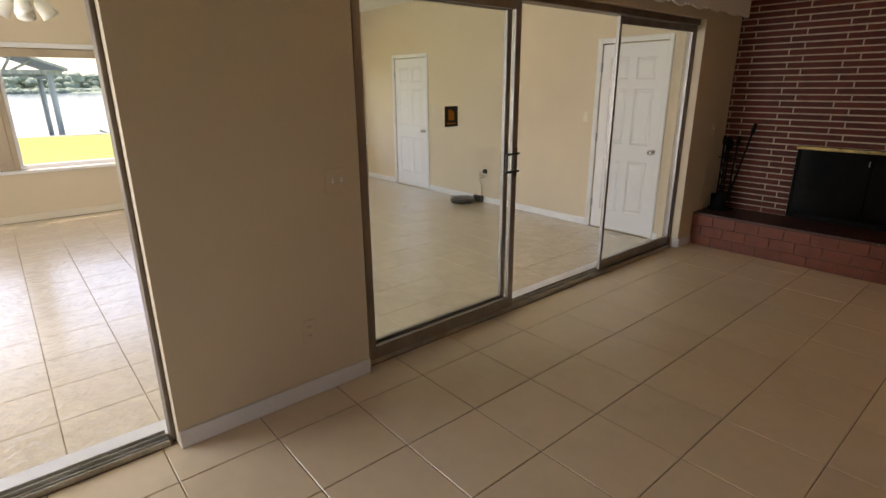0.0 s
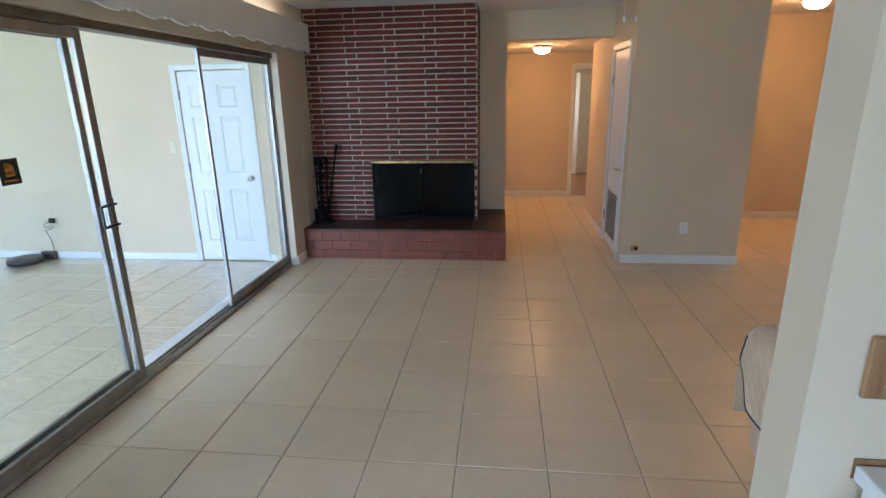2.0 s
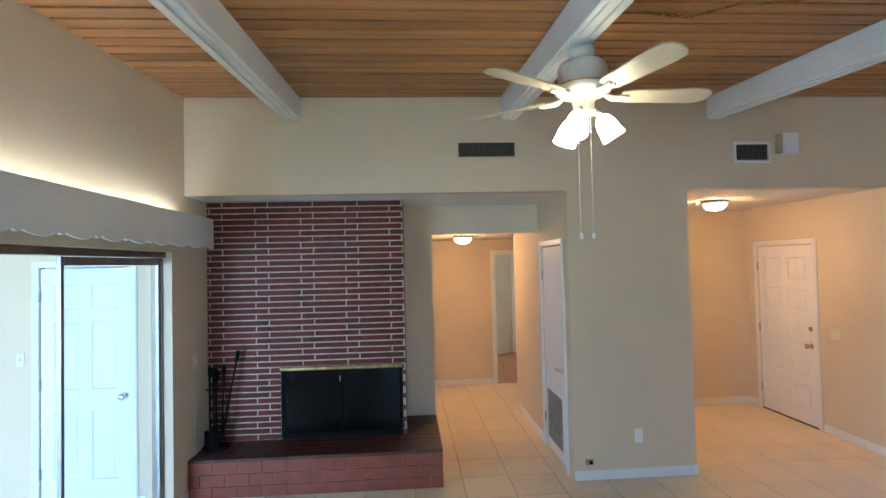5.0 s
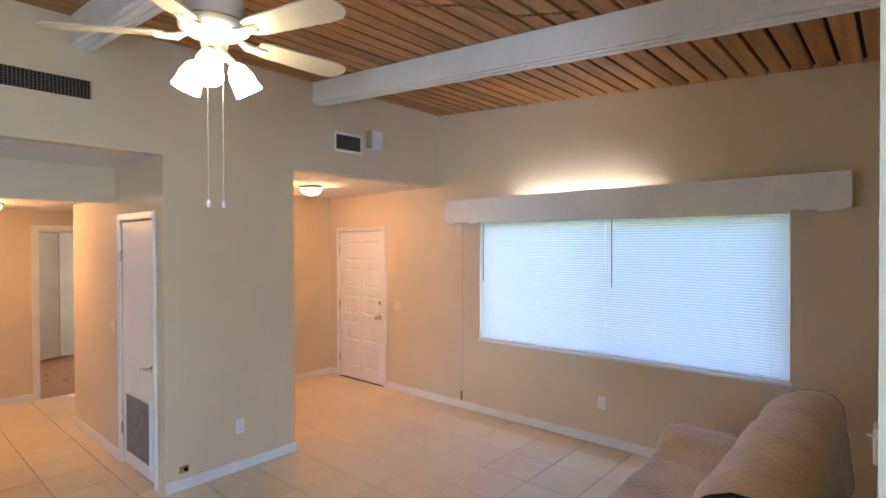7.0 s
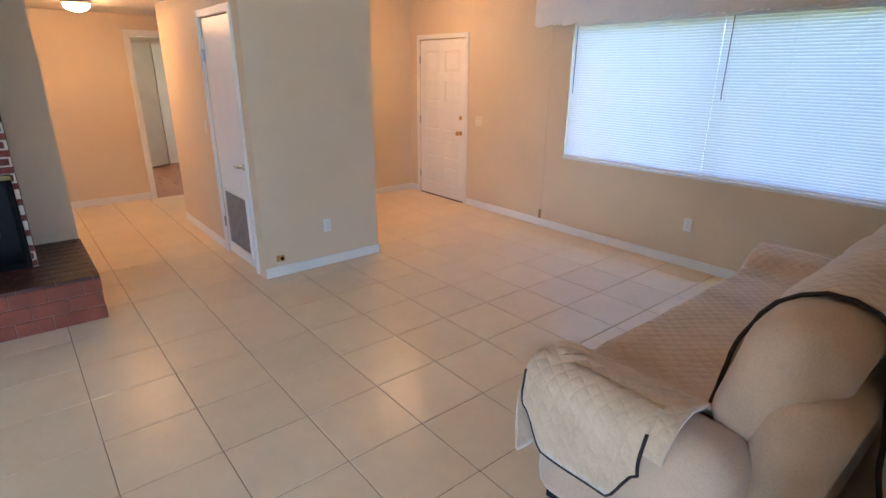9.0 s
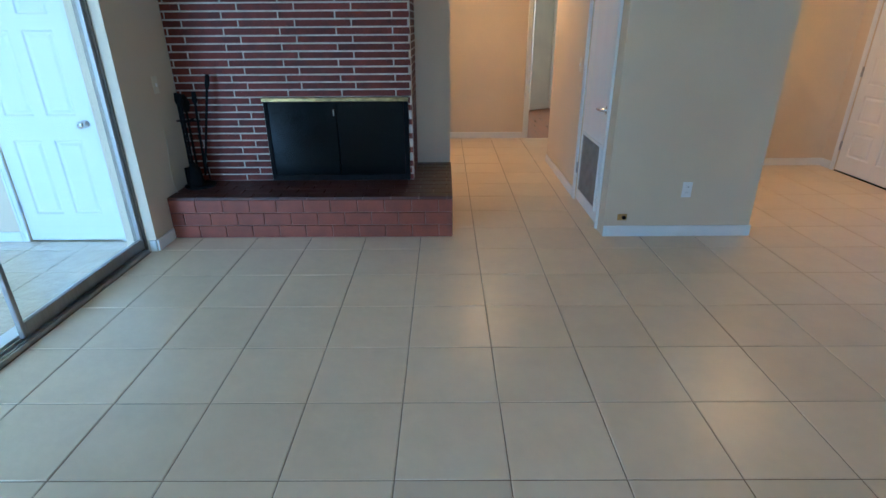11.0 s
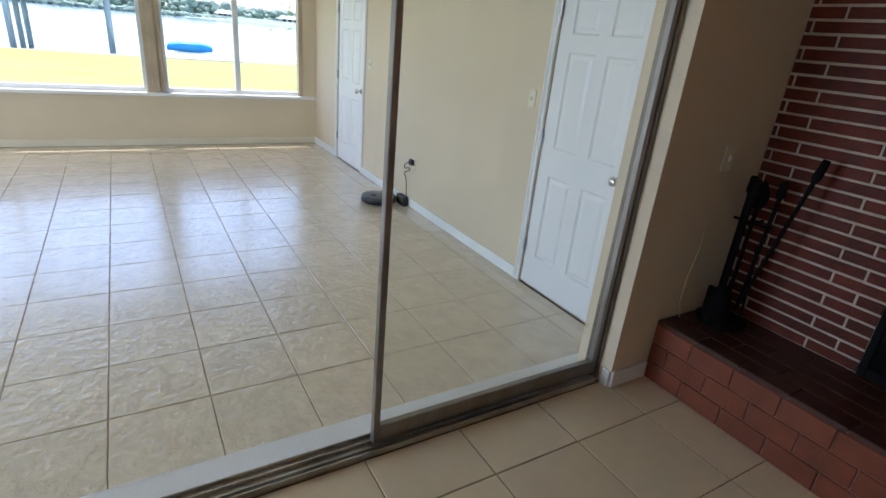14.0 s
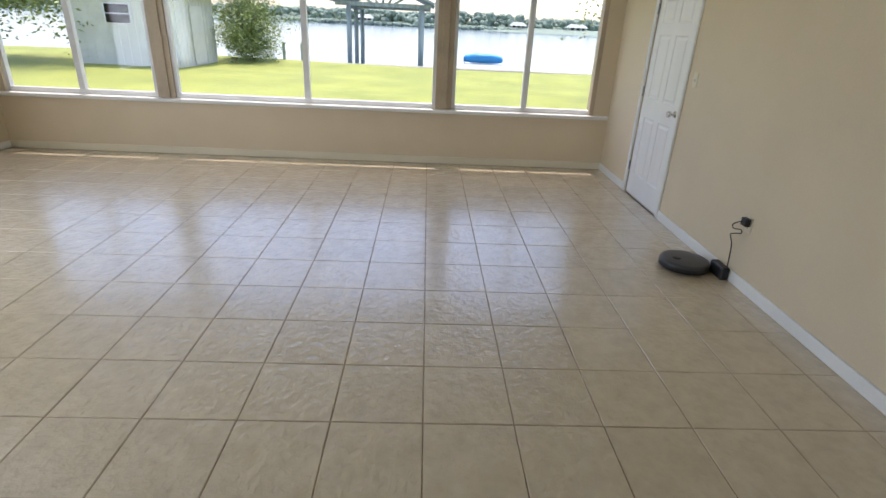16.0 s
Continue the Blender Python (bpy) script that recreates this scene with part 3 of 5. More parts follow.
# hallway doorway trim and the bedroom's folding closet doors
dw = thing("door_5", (3.6, 3.62, 0), "white cased doorway opening into the bedroom", "doorway", kind="structure")
casing(Face((3.22, 3.62, 0), (1, 0, 0), (0, -1, 0)), 0.76, 1.99, dw, 0.06)
bm = bmesh.new()
for lo, hi in (((3.22, 3.621, 0), (3.232, 3.739, 1.978)), ((3.968, 3.621, 0), (3.98, 3.739, 1.978)), ((3.22, 3.621, 1.978), (3.98, 3.739, 1.99))):
    bx(bm, lo, hi)
part("jamb", bm, WHITE, dw)
bf = thing("folding_door", (3.8, 6.1, 0), "cream painted folding closet door, partly open", "door")
for i, (x0, y0, x1, y1) in enumerate([(3.28, 6.20, 3.62, 5.98), (3.62, 5.98, 3.98, 6.20), (3.99, 6.20, 4.36, 6.20)]):
    L = math.hypot(x1 - x0, y1 - y0)
    u = Vector(((x1 - x0) / L, (y1 - y0) / L, 0))
    f = Face((x0, y0, 0.02), u, (u.y, -u.x, 0))
    bm = bmesh.new()
    vs = [[f(a, b, c) for a in (0.002, L - 0.002)] for b in (0, 1.98) for c in (-0.03, 0)]
    q = [bm.verts.new(p) for r in vs for p in r]
    for ids in ((0, 1, 3, 2), (4, 5, 7, 6), (0, 1, 5, 4), (2, 3, 7, 6), (0, 2, 6, 4), (1, 3, 7, 5)):
        bm.faces.new([q[k] for k in ids])
    part("door_panel", bm, CREAM, bf)


# ---- sliding glass doors ----
def slider(name, y0, y1, label, stiles):
    """An aluminium sliding door in the wall; stiles are (y0, y1, x, material) of each glazed panel."""
    s = thing(name, (0.0, (y0 + y1) / 2, 0), label, "sliding door", kind="structure")
    bm = bmesh.new()
    for lo, hi in (((-0.075, y0, 1.955), (0.03, y1, 1.999)), ((-0.075, y0, 0.004), (0.03, y0 + 0.018, 1.955)), ((-0.075, y1 - 0.018, 0.004), (0.008, y1, 1.955))):
        bx(bm, lo, hi, 0.003)
    part("door_frame", bm, ALUD, s, "bronze anodised frame")
    bm = bmesh.new()
    bx(bm, (-0.075, y0 + 0.03, 0.001), (0.026, y1 - 0.03, 0.012))
    for x in (-0.068, -0.034, 0.002, 0.022):
        bx(bm, (x, y0 + 0.03, 0.0122), (x + 0.004, y1 - 0.03, 0.028))
    part("track", bm, TRACK, s, "grooved aluminium floor track")
    for a, b, x, stw in stiles:
        p = bmesh.new()
        for lo, hi in (((x - 0.014, a, 0.03), (x + 0.014, a + stw, 1.95)), ((x - 0.014, b - stw, 0.03), (x + 0.014, b, 1.95)),
                       ((x - 0.014, a + stw, 0.03), (x + 0.014, b - stw, 0.105)), ((x - 0.014, a + stw, 1.90), (x + 0.014, b - stw, 1.95))):
            bx(p, lo, hi, 0.003)
        pan = part("sliding_panel", p, ALU, s)
        g = part("pane", box_bm((x - 0.003, a + stw, 0.105), (x + 0.003, b - stw, 1.90)), CLEAR, pan)
        g.visible_shadow = False
    return s


sl = slider("sliding_door", -3.67, -0.24, "aluminium sliding glass door, middle panel slid open",
            [(-3.64, -2.487, 0.014, 0.048), (-3.62, -2.50, -0.050, 0.04), (-1.40, -0.260, -0.018, 0.026)])
bm = bmesh.new()
for z in (0.965, 1.075):
    bx(bm, (0.030, -2.60, z - 0.006), (0.052, -2.488, z + 0.006), 0.003)
bx(bm, (0.040, -2.61, 0.959), (0.054, -2.598, 1.081), 0.003)
part("pull_handle", bm, PLBLACK, sl, "black and clear pull handle")
bm = bmesh.new()
bx(bm, (0.029, -2.530, 0.93), (0.036, -2.492, 1.11), 0.004)
part("latch_plate", bm, ALUD, sl)
slider("sliding_door", -6.7, -4.63, "aluminium sliding glass door standing open", [(-6.67, -5.95, -0.018, 0.04), (-6.65, -5.93, -0.050, 0.04)])

# sticker on the left pane
st = thing("window_sticker", (0.018, -3.03, 1.265), "small black sticker with orange emblem on glass", "sticker")
part("backing", box_bm((0.0175, -3.079, 1.265), (0.0185, -2.983, 1.375)), PLBLACK, st)
bm = bmesh.new()
lathe(bm, (0.0187, -3.031, 1.33), [(0.022, 0), (0.022, 0.0006)], 18, "x")
lathe(bm, (0.0187, -3.041, 1.347), [(0.012, 0), (0.012, 0.0006)], 12, "x")
bx(bm, (0.0187, -3.051, 1.30), (0.0193, -3.009, 1.32))
part("emblem", bm, ORANGE, st)
bm = bmesh.new()
bx(bm, (0.0187, -3.065, 1.279), (0.0193, -2.997, 1.286))
part("text_bar", bm, ORANGE, st)
# ---- fireplace ----
BW, BH, JT = 0.405, 0.0535, 0.0105
BX0, BX1, BY, HZ = XL, 1.85, 0.449, 0.312
FX0, FX1, FZ1 = 0.722, 1.815, 0.955
fp = thing("fireplace", (1.0, 0.4, 0), "dark roman-brick fireplace with raised red brick hearth", "fireplace")


def brick_mesh(name, L, H, D, bev, material):
    bm = bmesh.new()
    x, y, z = L / 2, D / 2, H / 2
    b = bev
    back = [bm.verts.new(p) for p in ((-x, y, -z), (x, y, -z), (x, y, z), (-x, y, z))]
    mid = [bm.verts.new(p) for p in ((-x, -y + b, -z), (x, -y + b, -z), (x, -y + b, z), (-x, -y + b, z))]
    fr = [bm.verts.new(p) for p in ((-x + b, -y, -z + b), (x - b, -y, -z + b), (x - b, -y, z - b), (-x + b, -y, z - b))]
    for a, c in ((back, mid), (mid, fr)):
        for k in range(4):
            bm.faces.new((a[k], a[(k + 1) % 4], c[(k + 1) % 4], c[k]))
    bm.faces.new(fr)
    bmesh.ops.recalc_face_normals(bm, faces=bm.faces)
    me = bpy.data.meshes.new(name)
    bm.to_mesh(me)
    bm.free()
    me.materials.append(material)
    return me


brick_cache = {}


def brick(parent, c, L, H, D, material, turn=0.0, bev=0.003, name="brick"):
    key = (round(L, 3), round(H, 3), round(D, 3), material.name)
    if key not in brick_cache:
        brick_cache[key] = brick_mesh(name, L, H, D, bev, material)
    ob = new(name, brick_cache[key])
    ob.matrix_basis = pose(*c, 0, 0, turn)
    return under_at(ob, parent)


def under_at(ob, parent):
    ob.parent = parent
    ob.matrix_parent_inverse = base_of(parent).inverted()
    return ob


bm = bmesh.new()
d = 0.004
bx(bm, (BX0, BY + d, HZ + 0.001), (FX0 - 0.004, 1.03, SOF - 0.001))
bx(bm, (FX0 - 0.004, BY + d, FZ1 + 0.004), (BX1 - d, 1.03, SOF - 0.001))
bx(bm, (FX1 + 0.004, BY + d, HZ + 0.001), (BX1 - d, 1.03, FZ1 + 0.004))
chim = part("chimney", bm, MORTAR, fp, "pale raked mortar behind dark bricks")
rng = random.Random(5)
rows_n = int((SOF - HZ) / BH)
BH = (SOF - HZ) / rows_n
for r in range(rows_n):
    zc = HZ + (r + 0.5) * BH
    off = (r % 2) * 0.11 + 0.03 + rng.uniform(-0.004, 0.004)
    x = BX0 - BW + off
    opening = zc - BH / 2 < FZ1 - 0.01
    while x < BX1:
        for a, b in ([(BX0, FX0), (FX1, BX1)] if opening else [(BX0, BX1)]):
            lo, hi = max(x, a), min(x + BW, b)
            if hi - lo > 0.022:
                L = round(hi - lo - JT, 3)
                brick(chim, ((lo + hi) / 2, BY + 0.05 - rng.uniform(0, 0.002), zc), L, BH - JT + rng.choice((0, -0.0015)), 0.1, BRICK)
        x += BW
    # returning side of the chimney
    y = BY + 0.11 - (r % 2) * 0.11
    while y < 1.02:
        hi = min(y + BW, 1.02)
        lo = max(y, BY + 0.102)
        if hi - lo > 0.03:
            brick(chim, (BX1 - 0.05, (lo + hi) / 2, zc), round(hi - lo - JT, 3), BH - JT, 0.1, BRICK, 90)
        y += BW

# hearth: mortar core, three courses of red brick, sooty top bricks
HX0, HX1, HY1 = XL + 0.002, 2.149, 1.018
bm = bmesh.new()
bx(bm, (HX0, 0.008, 0.0), (HX1 - 0.008, HY1, HZ - 0.006))
hearth = part("hearth", bm, HMORTAR, fp, "raised hearth of red brick with pale joints")
hh = (HZ - 0.018) / 3
for r in range(3):
    zc = (r + 0.5) * hh
    x = HX0 - (0.1 if r % 2 else 0.0)
    while x < HX1 - 0.01:
        lo, hi = max(x, HX0), min(x + 0.197, HX1)
        if hi - lo > 0.03:
            brick(hearth, ((lo + hi) / 2, 0.04, zc), round(hi - lo - 0.005, 3), hh - 0.005, 0.08, HBRICK)
        x += 0.197
    y = 0.082 - (0.1 if r % 2 else 0.0)
    while y < HY1:
        lo, hi = max(y, 0.082), min(y + 0.197, HY1)
        if hi - lo > 0.03:
            brick(hearth, (HX1 - 0.04, (lo + hi) / 2, zc), round(hi - lo - 0.005, 3), hh - 0.005, 0.08, HBRICK, 90)
        y += 0.197
k = 0
y = 0.002
while y < HY1 - 0.02:
    x = HX0 - (0.1 if k % 2 else 0.0)
    while x < HX1:
        lo, hi = max(x, HX0), min(x + 0.203, HX1)
        yh = min(y + 0.103, HY1)
        if hi - lo > 0.03 and not (hi < BX1 + 0.01 and y > BY + 0.02):
            key = ("top", round(hi - lo, 3), round(yh - y, 3))
            if key not in brick_cache:
                brick_cache[key] = brick_mesh("brick", hi - lo - 0.004, yh - y - 0.004, 0.03, 0.003, HTOP)
            ob = new("brick", brick_cache[key])
            ob.matrix_basis = pose((lo + hi) / 2, (y + yh) / 2, HZ - 0.013, -90, 0, 0)
            under_at(ob, hearth)
        x += 0.203
    y += 0.103
    k += 1

# firebox, brass-topped smoked glass doors
bm = bmesh.new()
for lo, hi in (((FX0, 0.98, HZ + 0.002), (FX1, 1.0, FZ1)), ((FX0, BY + 0.11, HZ + 0.002), (FX0 + 0.01, 0.98, FZ1)),
               ((FX1 - 0.01, BY + 0.11, HZ + 0.002), (FX1, 0.98, FZ1)), ((FX0, BY + 0.11, FZ1 - 0.004), (FX1, 1.0, FZ1 + 0.002))):
    bx(bm, lo, hi)
part("firebox", bm, SOOT_AND_HOLLOW, fp, "sooty black firebox")
bm = bmesh.new()
yd = BY - 0.012
for lo, hi in (((FX0, yd, HZ + 0.004), (FX0 + 0.03, yd + 0.03, FZ1 - 0.03)), ((FX1 - 0.03, yd, HZ + 0.004), (FX1, yd + 0.03, FZ1 - 0.03)), ((FX0 + 0.03, yd, HZ + 0.004), (FX1 - 0.03, yd + 0.03, HZ + 0.05))):
    bx(bm, lo, hi, 0.003)
scr = part("fire_screen", bm, BLACK, fp, "black metal screen frame")
part("top_rail", box_bm((FX0 - 0.008, yd - 0.012, FZ1 - 0.03), (FX1 + 0.006, yd + 0.03, FZ1 + 0.002), 0.004), OLDBRASS, scr, "tarnished brass top rail")
xm = (FX0 + FX1) / 2
for a, b in ((FX0 + 0.032, xm - 0.003), (xm + 0.003, FX1 - 0.032)):
    gd = part("glass_door", box_bm((a, yd + 0.008, HZ + 0.052), (b, yd + 0.014, FZ1 - 0.032)), BLKGLASS, scr, "smoked glass panel")
bm = bmesh.new()
bx(bm, (xm - 0.022, yd - 0.016, FZ1 - 0.135), (xm - 0.012, yd + 0.007, FZ1 - 0.085), 0.003)
part("door_pull", bm, CHROME, scr, "small steel pull")
part("lintel", box_bm((FX0 - 0.02, BY + 0.012, FZ1 - 0.008), (FX1 + 0.01, BY + 0.09, FZ1 + 0.002)), BLACK, fp, "black steel lintel bar")

# iron fireside tools standing on the hearth
ft = thing("fireplace_tools", (0.22, 0.28, HZ), "black wrought-iron fireplace tool set on hearth", "fire tools")
cx, cy = 0.20, 0.30
bm = bmesh.new()
lathe(bm, (cx, cy, HZ + 0.003), [(0.11, 0), (0.115, 0.012), (0.06, 0.022), (0.02, 0.05), (0.012, 0.06)], 20)
smooth_part("base", bm, BLACK, ft)
bm = bmesh.new()
tube(bm, [(cx, cy, HZ + 0.05), (cx, cy, HZ + 0.62)], 0.009, 8)
lathe(bm, (cx, cy, HZ + 0.56), [(0.012, 0), (0.03, 0.03), (0.035, 0.07), (0.02, 0.11), (0.006, 0.13)], 12)
tube(bm, [(cx - 0.085, cy, HZ + 0.50), (cx + 0.085, cy, HZ + 0.50)], 0.007, 6)
tube(bm, [(cx, cy - 0.085, HZ + 0.50), (cx, cy + 0.085, HZ + 0.50)], 0.007, 6)
smooth_part("stand", bm, BLACK, ft)
for nm, dx, dy, lean in (("poker", 0.05, 0.0, 0.12), ("shovel", -0.05, 0.0, 0.0), ("brush", 0.0, -0.06, 0.0), ("tongs", 0.03, 0.05, 0.02)):
    bm = bmesh.new()
    b0 = Vector((cx + dx, cy + dy, HZ + 0.09))
    t0 = Vector((cx + dx + lean, cy + dy + lean * 0.6, HZ + 0.70 + (0.12 if nm == "poker" else 0)))
    tube(bm, [b0, b0.lerp(t0, 0.5), b0.lerp(t0, 0.86), b0.lerp(t0, 0.9), t0], [0.009, 0.009, 0.010, 0.020, 0.016], 8)
    if nm == "shovel":
        bx(bm, (b0.x - 0.05, b0.y - 0.012, b0.z - 0.07), (b0.x + 0.05, b0.y + 0.004, b0.z + 0.06), 0.006)
    if nm == "brush":
        lathe(bm, b0, [(0.05, -0.07), (0.06, -0.03), (0.045, 0.07), (0.014, 0.11)], 12)
    if nm == "tongs":
        tube(bm, [b0 + Vector((0.03, 0, -0.05)), b0 + Vector((0.012, 0, 0.2)), b0 + Vector((0, 0, 0.3))], 0.006, 6)
    smooth_part(nm, bm, BLACK, ft)
cable = thing("loose_cable", (XL, 0.15, HZ), "thin white cable hanging beside the hearth", "cable")
bm = bmesh.new()
tube(bm, [(XL + 0.004, 0.16, 0.78), (XL + 0.012, 0.15, 0.66), (XL + 0.018, 0.11, 0.52), (XL + 0.022, 0.10, 0.40), (XL + 0.03, 0.12, HZ + 0.006)], 0.0025, 6)
smooth_part("wire", bm, PLATE, cable)


# ---- vents, chime, plates ----
def wall_vent(x0, x1, z0, z1, n, label, rim):
    v = thing("wall_vent", ((x0 + x1) / 2, 0, z0), label, "vent")
    bm = bmesh.new()
    for lo, hi in (((x0, -0.012, z0), (x1, -0.0005, z0 + 0.024)), ((x0, -0.012, z1 - 0.024), (x1, -0.0005, z1)),
                   ((x0, -0.012, z0 + 0.0245), (x0 + 0.024, -0.0005, z1 - 0.0245)), ((x1 - 0.024, -0.012, z0 + 0.0245), (x1, -0.0005, z1 - 0.0245))):
        bx(bm, lo, hi, 0.003)
    part("frame", bm, rim, v)
    # Flat near-black plate paints the shade of a duct hollow.
    part("backing", box_bm((x0 + 0.024, -0.003, z0 + 0.024), (x1 - 0.024, -0.0005, z1 - 0.024)), SOOT_AND_HOLLOW, v, "near-black plate painting the shaded duct hollow")
    h = (z1 - z0 - 0.05) / n
    for i in range(n):
        zc = z0 + 0.026 + (i + 0.5) * h
        bm = bmesh.new()
        bx(bm, (x0 + 0.025, -0.010, -0.0015), (x1 - 0.025, -0.004, 0.0015))
        for q in bm.verts:
            q.co.z += zc + (q.co.y + 0.007) * 0.8
        part("slat", bm, DGREY, v)
    m = int((x1 - x0) / 0.02)
    bm = bmesh.new()
    for i in range(1, m):
        xx = x0 + (x1 - x0) * i / m
        bx(bm, (xx - 0.002, -0.0125, z0 + 0.025), (xx + 0.002, -0.0102, z1 - 0.025))
    part("bars", bm, VENTBAR, v, "thin upright bars")
    return v


wall_vent(2.316, 2.839, 2.741, 2.909, 7, "beige-painted air vent with dark slats on upper wall", PAINT)
wall_vent(4.77, 5.103, 2.69, 2.876, 7, "small white-framed air vent on upper wall", WHITE)
ch = thing("door_chime", (5.24, 0, 2.755), "white door chime box on upper wall", "door chime")
part("cover", box_bm((5.20, -0.065, 2.757), (5.331, -0.001, 2.945), 0.008, 2), PLWHITE, ch)
part("side_panel", box_bm((5.150, -0.045, 2.765), (5.199, -0.001, 2.937), 0.005), TANW, ch)
part("ridge", box_bm((5.203, -0.069, 2.835), (5.328, -0.0655, 2.85), 0.001), PLWHITE, ch)


def plate(name, f, label, category, material, kind="outlet", w=0.07, h=0.115):
    """A cover plate on a wall; f puts its centre at u = v = 0."""
    p = thing(name, f(0, -h / 2, 0), label, category)
    bm = bmesh.new()
    f.box(bm, (-w / 2, -h / 2, 0.0005), (w / 2, h / 2, 0.006), 0.0025, 2)
    part("cover", bm, material, p)
    bm = bmesh.new()
    if kind == "outlet":
        for v in (-0.022, 0.022):
            f.box(bm, (-0.016, v - 0.014, 0.0062), (0.016, v + 0.014, 0.0085), 0.003)
        part("socket", bm, material, p)
        # Small near-black boxes paint the shade inside the socket slots.
        bm = bmesh.new()
        for v in (-0.022, 0.022):
            for u in (-0.007, 0.005):
                f.box(bm, (u, v - 0.005, 0.0087), (u + 0.002, v + 0.006, 0.0092))
        part("slot", bm, SOOT_AND_HOLLOW, p)
    else:
        n = 2 if kind == "double" else 1
        for i in range(n):
            u = (i - (n - 1) / 2) * 0.046
            b = bmesh.new()
            f.box(b, (u - 0.005, -0.012, 0.0062), (u + 0.005, 0.012, 0.016), 0.002)
            part("toggle", b, PLWHITE, p)
    return p


def on_y(x, z, y=0.0):
    return Face((x, y, z), (1, 0, 0), (0, -1, 0))


def on_x(y, z, x=XR, s=-1):
    return Face((x, y, z), (0, 1, 0), (s, 0, 0))


plate("power_outlet", on_y(3.827, 0.356), "white power outlet on the closet wall", "outlet", PLWHITE)
plate("power_outlet", on_x(-1.967, 0.378), "white power outlet below the window", "outlet", PLWHITE)
plate("light_switch", on_x(0.682, 1.05), "ivory double light switch by the entry door", "switch", PLATE, "double", 0.115, 0.115)
plate("light_switch", on_y(-4.17, 1.11, SY), "ivory light switch beside a white door", "switch", PLATE, "single")
plate("light_switch", on_y(-1.40, 1.13, SY), "ivory light switch beside a white door", "switch", PLATE, "single")
plate("light_switch", on_x(-3.80, 1.065, XL, 1), "tan-painted double switch plate on wall", "switch", PAINT, "double", 0.115, 0.115)
plate("power_outlet", on_x(-4.00, 0.353, XL, 1), "tan-painted power outlet near the floor", "outlet", PAINT)
plate("power_outlet", on_y(-3.0, 0.30, SY), "ivory power outlet above the robot vacuum", "outlet", PLATE)
plate("light_switch", on_x(0.18, 1.08, XL, 1), "ivory light switch on the wall by the fireplace", "switch", PLATE, "single")
plate("light_switch", on_x(1.10, 1.13, 3.26, -1), "ivory light switch on the hallway wall", "switch", PLATE, "single")
gv = thing("gas_valve", (3.391, 0, 0.13), "small brass gas valve on the wall", "gas valve")
part("cover", box_bm((3.355, -0.008, 0.125), (3.425, -0.0005, 0.175), 0.003), BRASS, gv)
bm = bmesh.new()
lathe(bm, (3.40, -0.008, 0.15), [(0.014, 0), (0.014, -0.012), (0.008, -0.02)], 12, "y")
smooth_part("spindle", bm, BLACK, gv)


# ---- valances, window and blinds ----
def valance(name, x_in, x_out, y0, y1, z0, z1, material, label):
    """A pelmet board with a scalloped lower edge and two returns to the wall."""
    v = thing(name, ((x_in + x_out) / 2, (y0 + y1) / 2, z0), label, "valance")
    s = 1 if x_out > x_in else -1
    t = 0.018
    n = int((y1 - y0) / 0.012)
    bm = bmesh.new()
    prof = []
    for i in range(n + 1):
        y = y0 + (y1 - y0) * i / n
        ph = ((y - y0) % 0.30) / 0.30
        dip = 0.026 * abs(math.sin(math.pi * ph)) ** 0.8 if ph < 0.62 else 0.014 * abs(math.sin(math.pi * (ph - 0.62) / 0.19))
        prof.append((y, z0 + 0.03 - dip))
    rows = []
    for x in (x_out, x_out - s * t):
        rows.append(([bm.verts.new((x, y, z)) for y, z in prof], [bm.verts.new((x, y, z1)) for y, z in prof]))
    for i in range(n):
        for lo, hi in rows:
            bm.faces.new((lo[i], lo[i + 1], hi[i + 1], hi[i]))
        for k in (0, 1):
            bm.faces.new((rows[0][k][i], rows[0][k][i + 1], rows[1][k][i + 1], rows[1][k][i]))
    for i in (0, n):
        bm.faces.new((rows[0][0][i], rows[0][1][i], rows[1][1][i], rows[1][0][i]))
    part("face_board", bm, material, v, "board with a scalloped lower edge")
    for y in (y0, y1 - t):
        a, b = sorted((x_in, x_out - s * t - s * 0.0005))
        part("return", box_bm((a, y, z0 + 0.03), (b, y + t, z1)), material, v)
    return v


valance("window_valance", XR, 6.07, -3.745, -0.246, 2.02, 2.285, BEAMW, "white scalloped window valance box over the blinds")
valance("door_valance", XL, 0.20, -3.78, 0.285, 2.03, 2.295, BEAMW, "white scalloped valance box above the sliding door")


def lamp_tube(name, x, y0, y1, z, light_stop, label):
    t = thing(name, (x, (y0 + y1) / 2, z), label, "lamp")
    bm = bmesh.new()
    tube(bm, [(x, y0, z), (x, y1, z)], 0.014, 10)
    part("tube", bm, TUBE, t, "glowing tube")
    s = -1 if x > 3 else 1
    # Board added under the tube so no light leaks below the valance.
    part("light_stop", box_bm((light_stop[0], light_stop[2], z - 0.055), (light_stop[1], light_stop[3], z - 0.045)), BEAMW, t, "white board added below the tube to stop its light")
    for y in (y0 - 0.02, y1):
        part("holder", box_bm((min(x - s * 0.03, x + 0.02), y, z - 0.03), (max(x - s * 0.03, x + 0.02), y + 0.02, z + 0.02), 0.003), PLWHITE, t)
    return t


lamp_tube("valance_light", 6.15, -2.35, -1.15, 2.20, (6.0895, XR - 0.001, -3.72, -0.27), "fluorescent tube glowing behind the window valance")
lamp_tube("valance_light", 0.135, -2.6, -0.2, 2.20, (XL + 0.001, 0.1815, -3.75, 0.26), "fluorescent tube glowing behind the door valance")

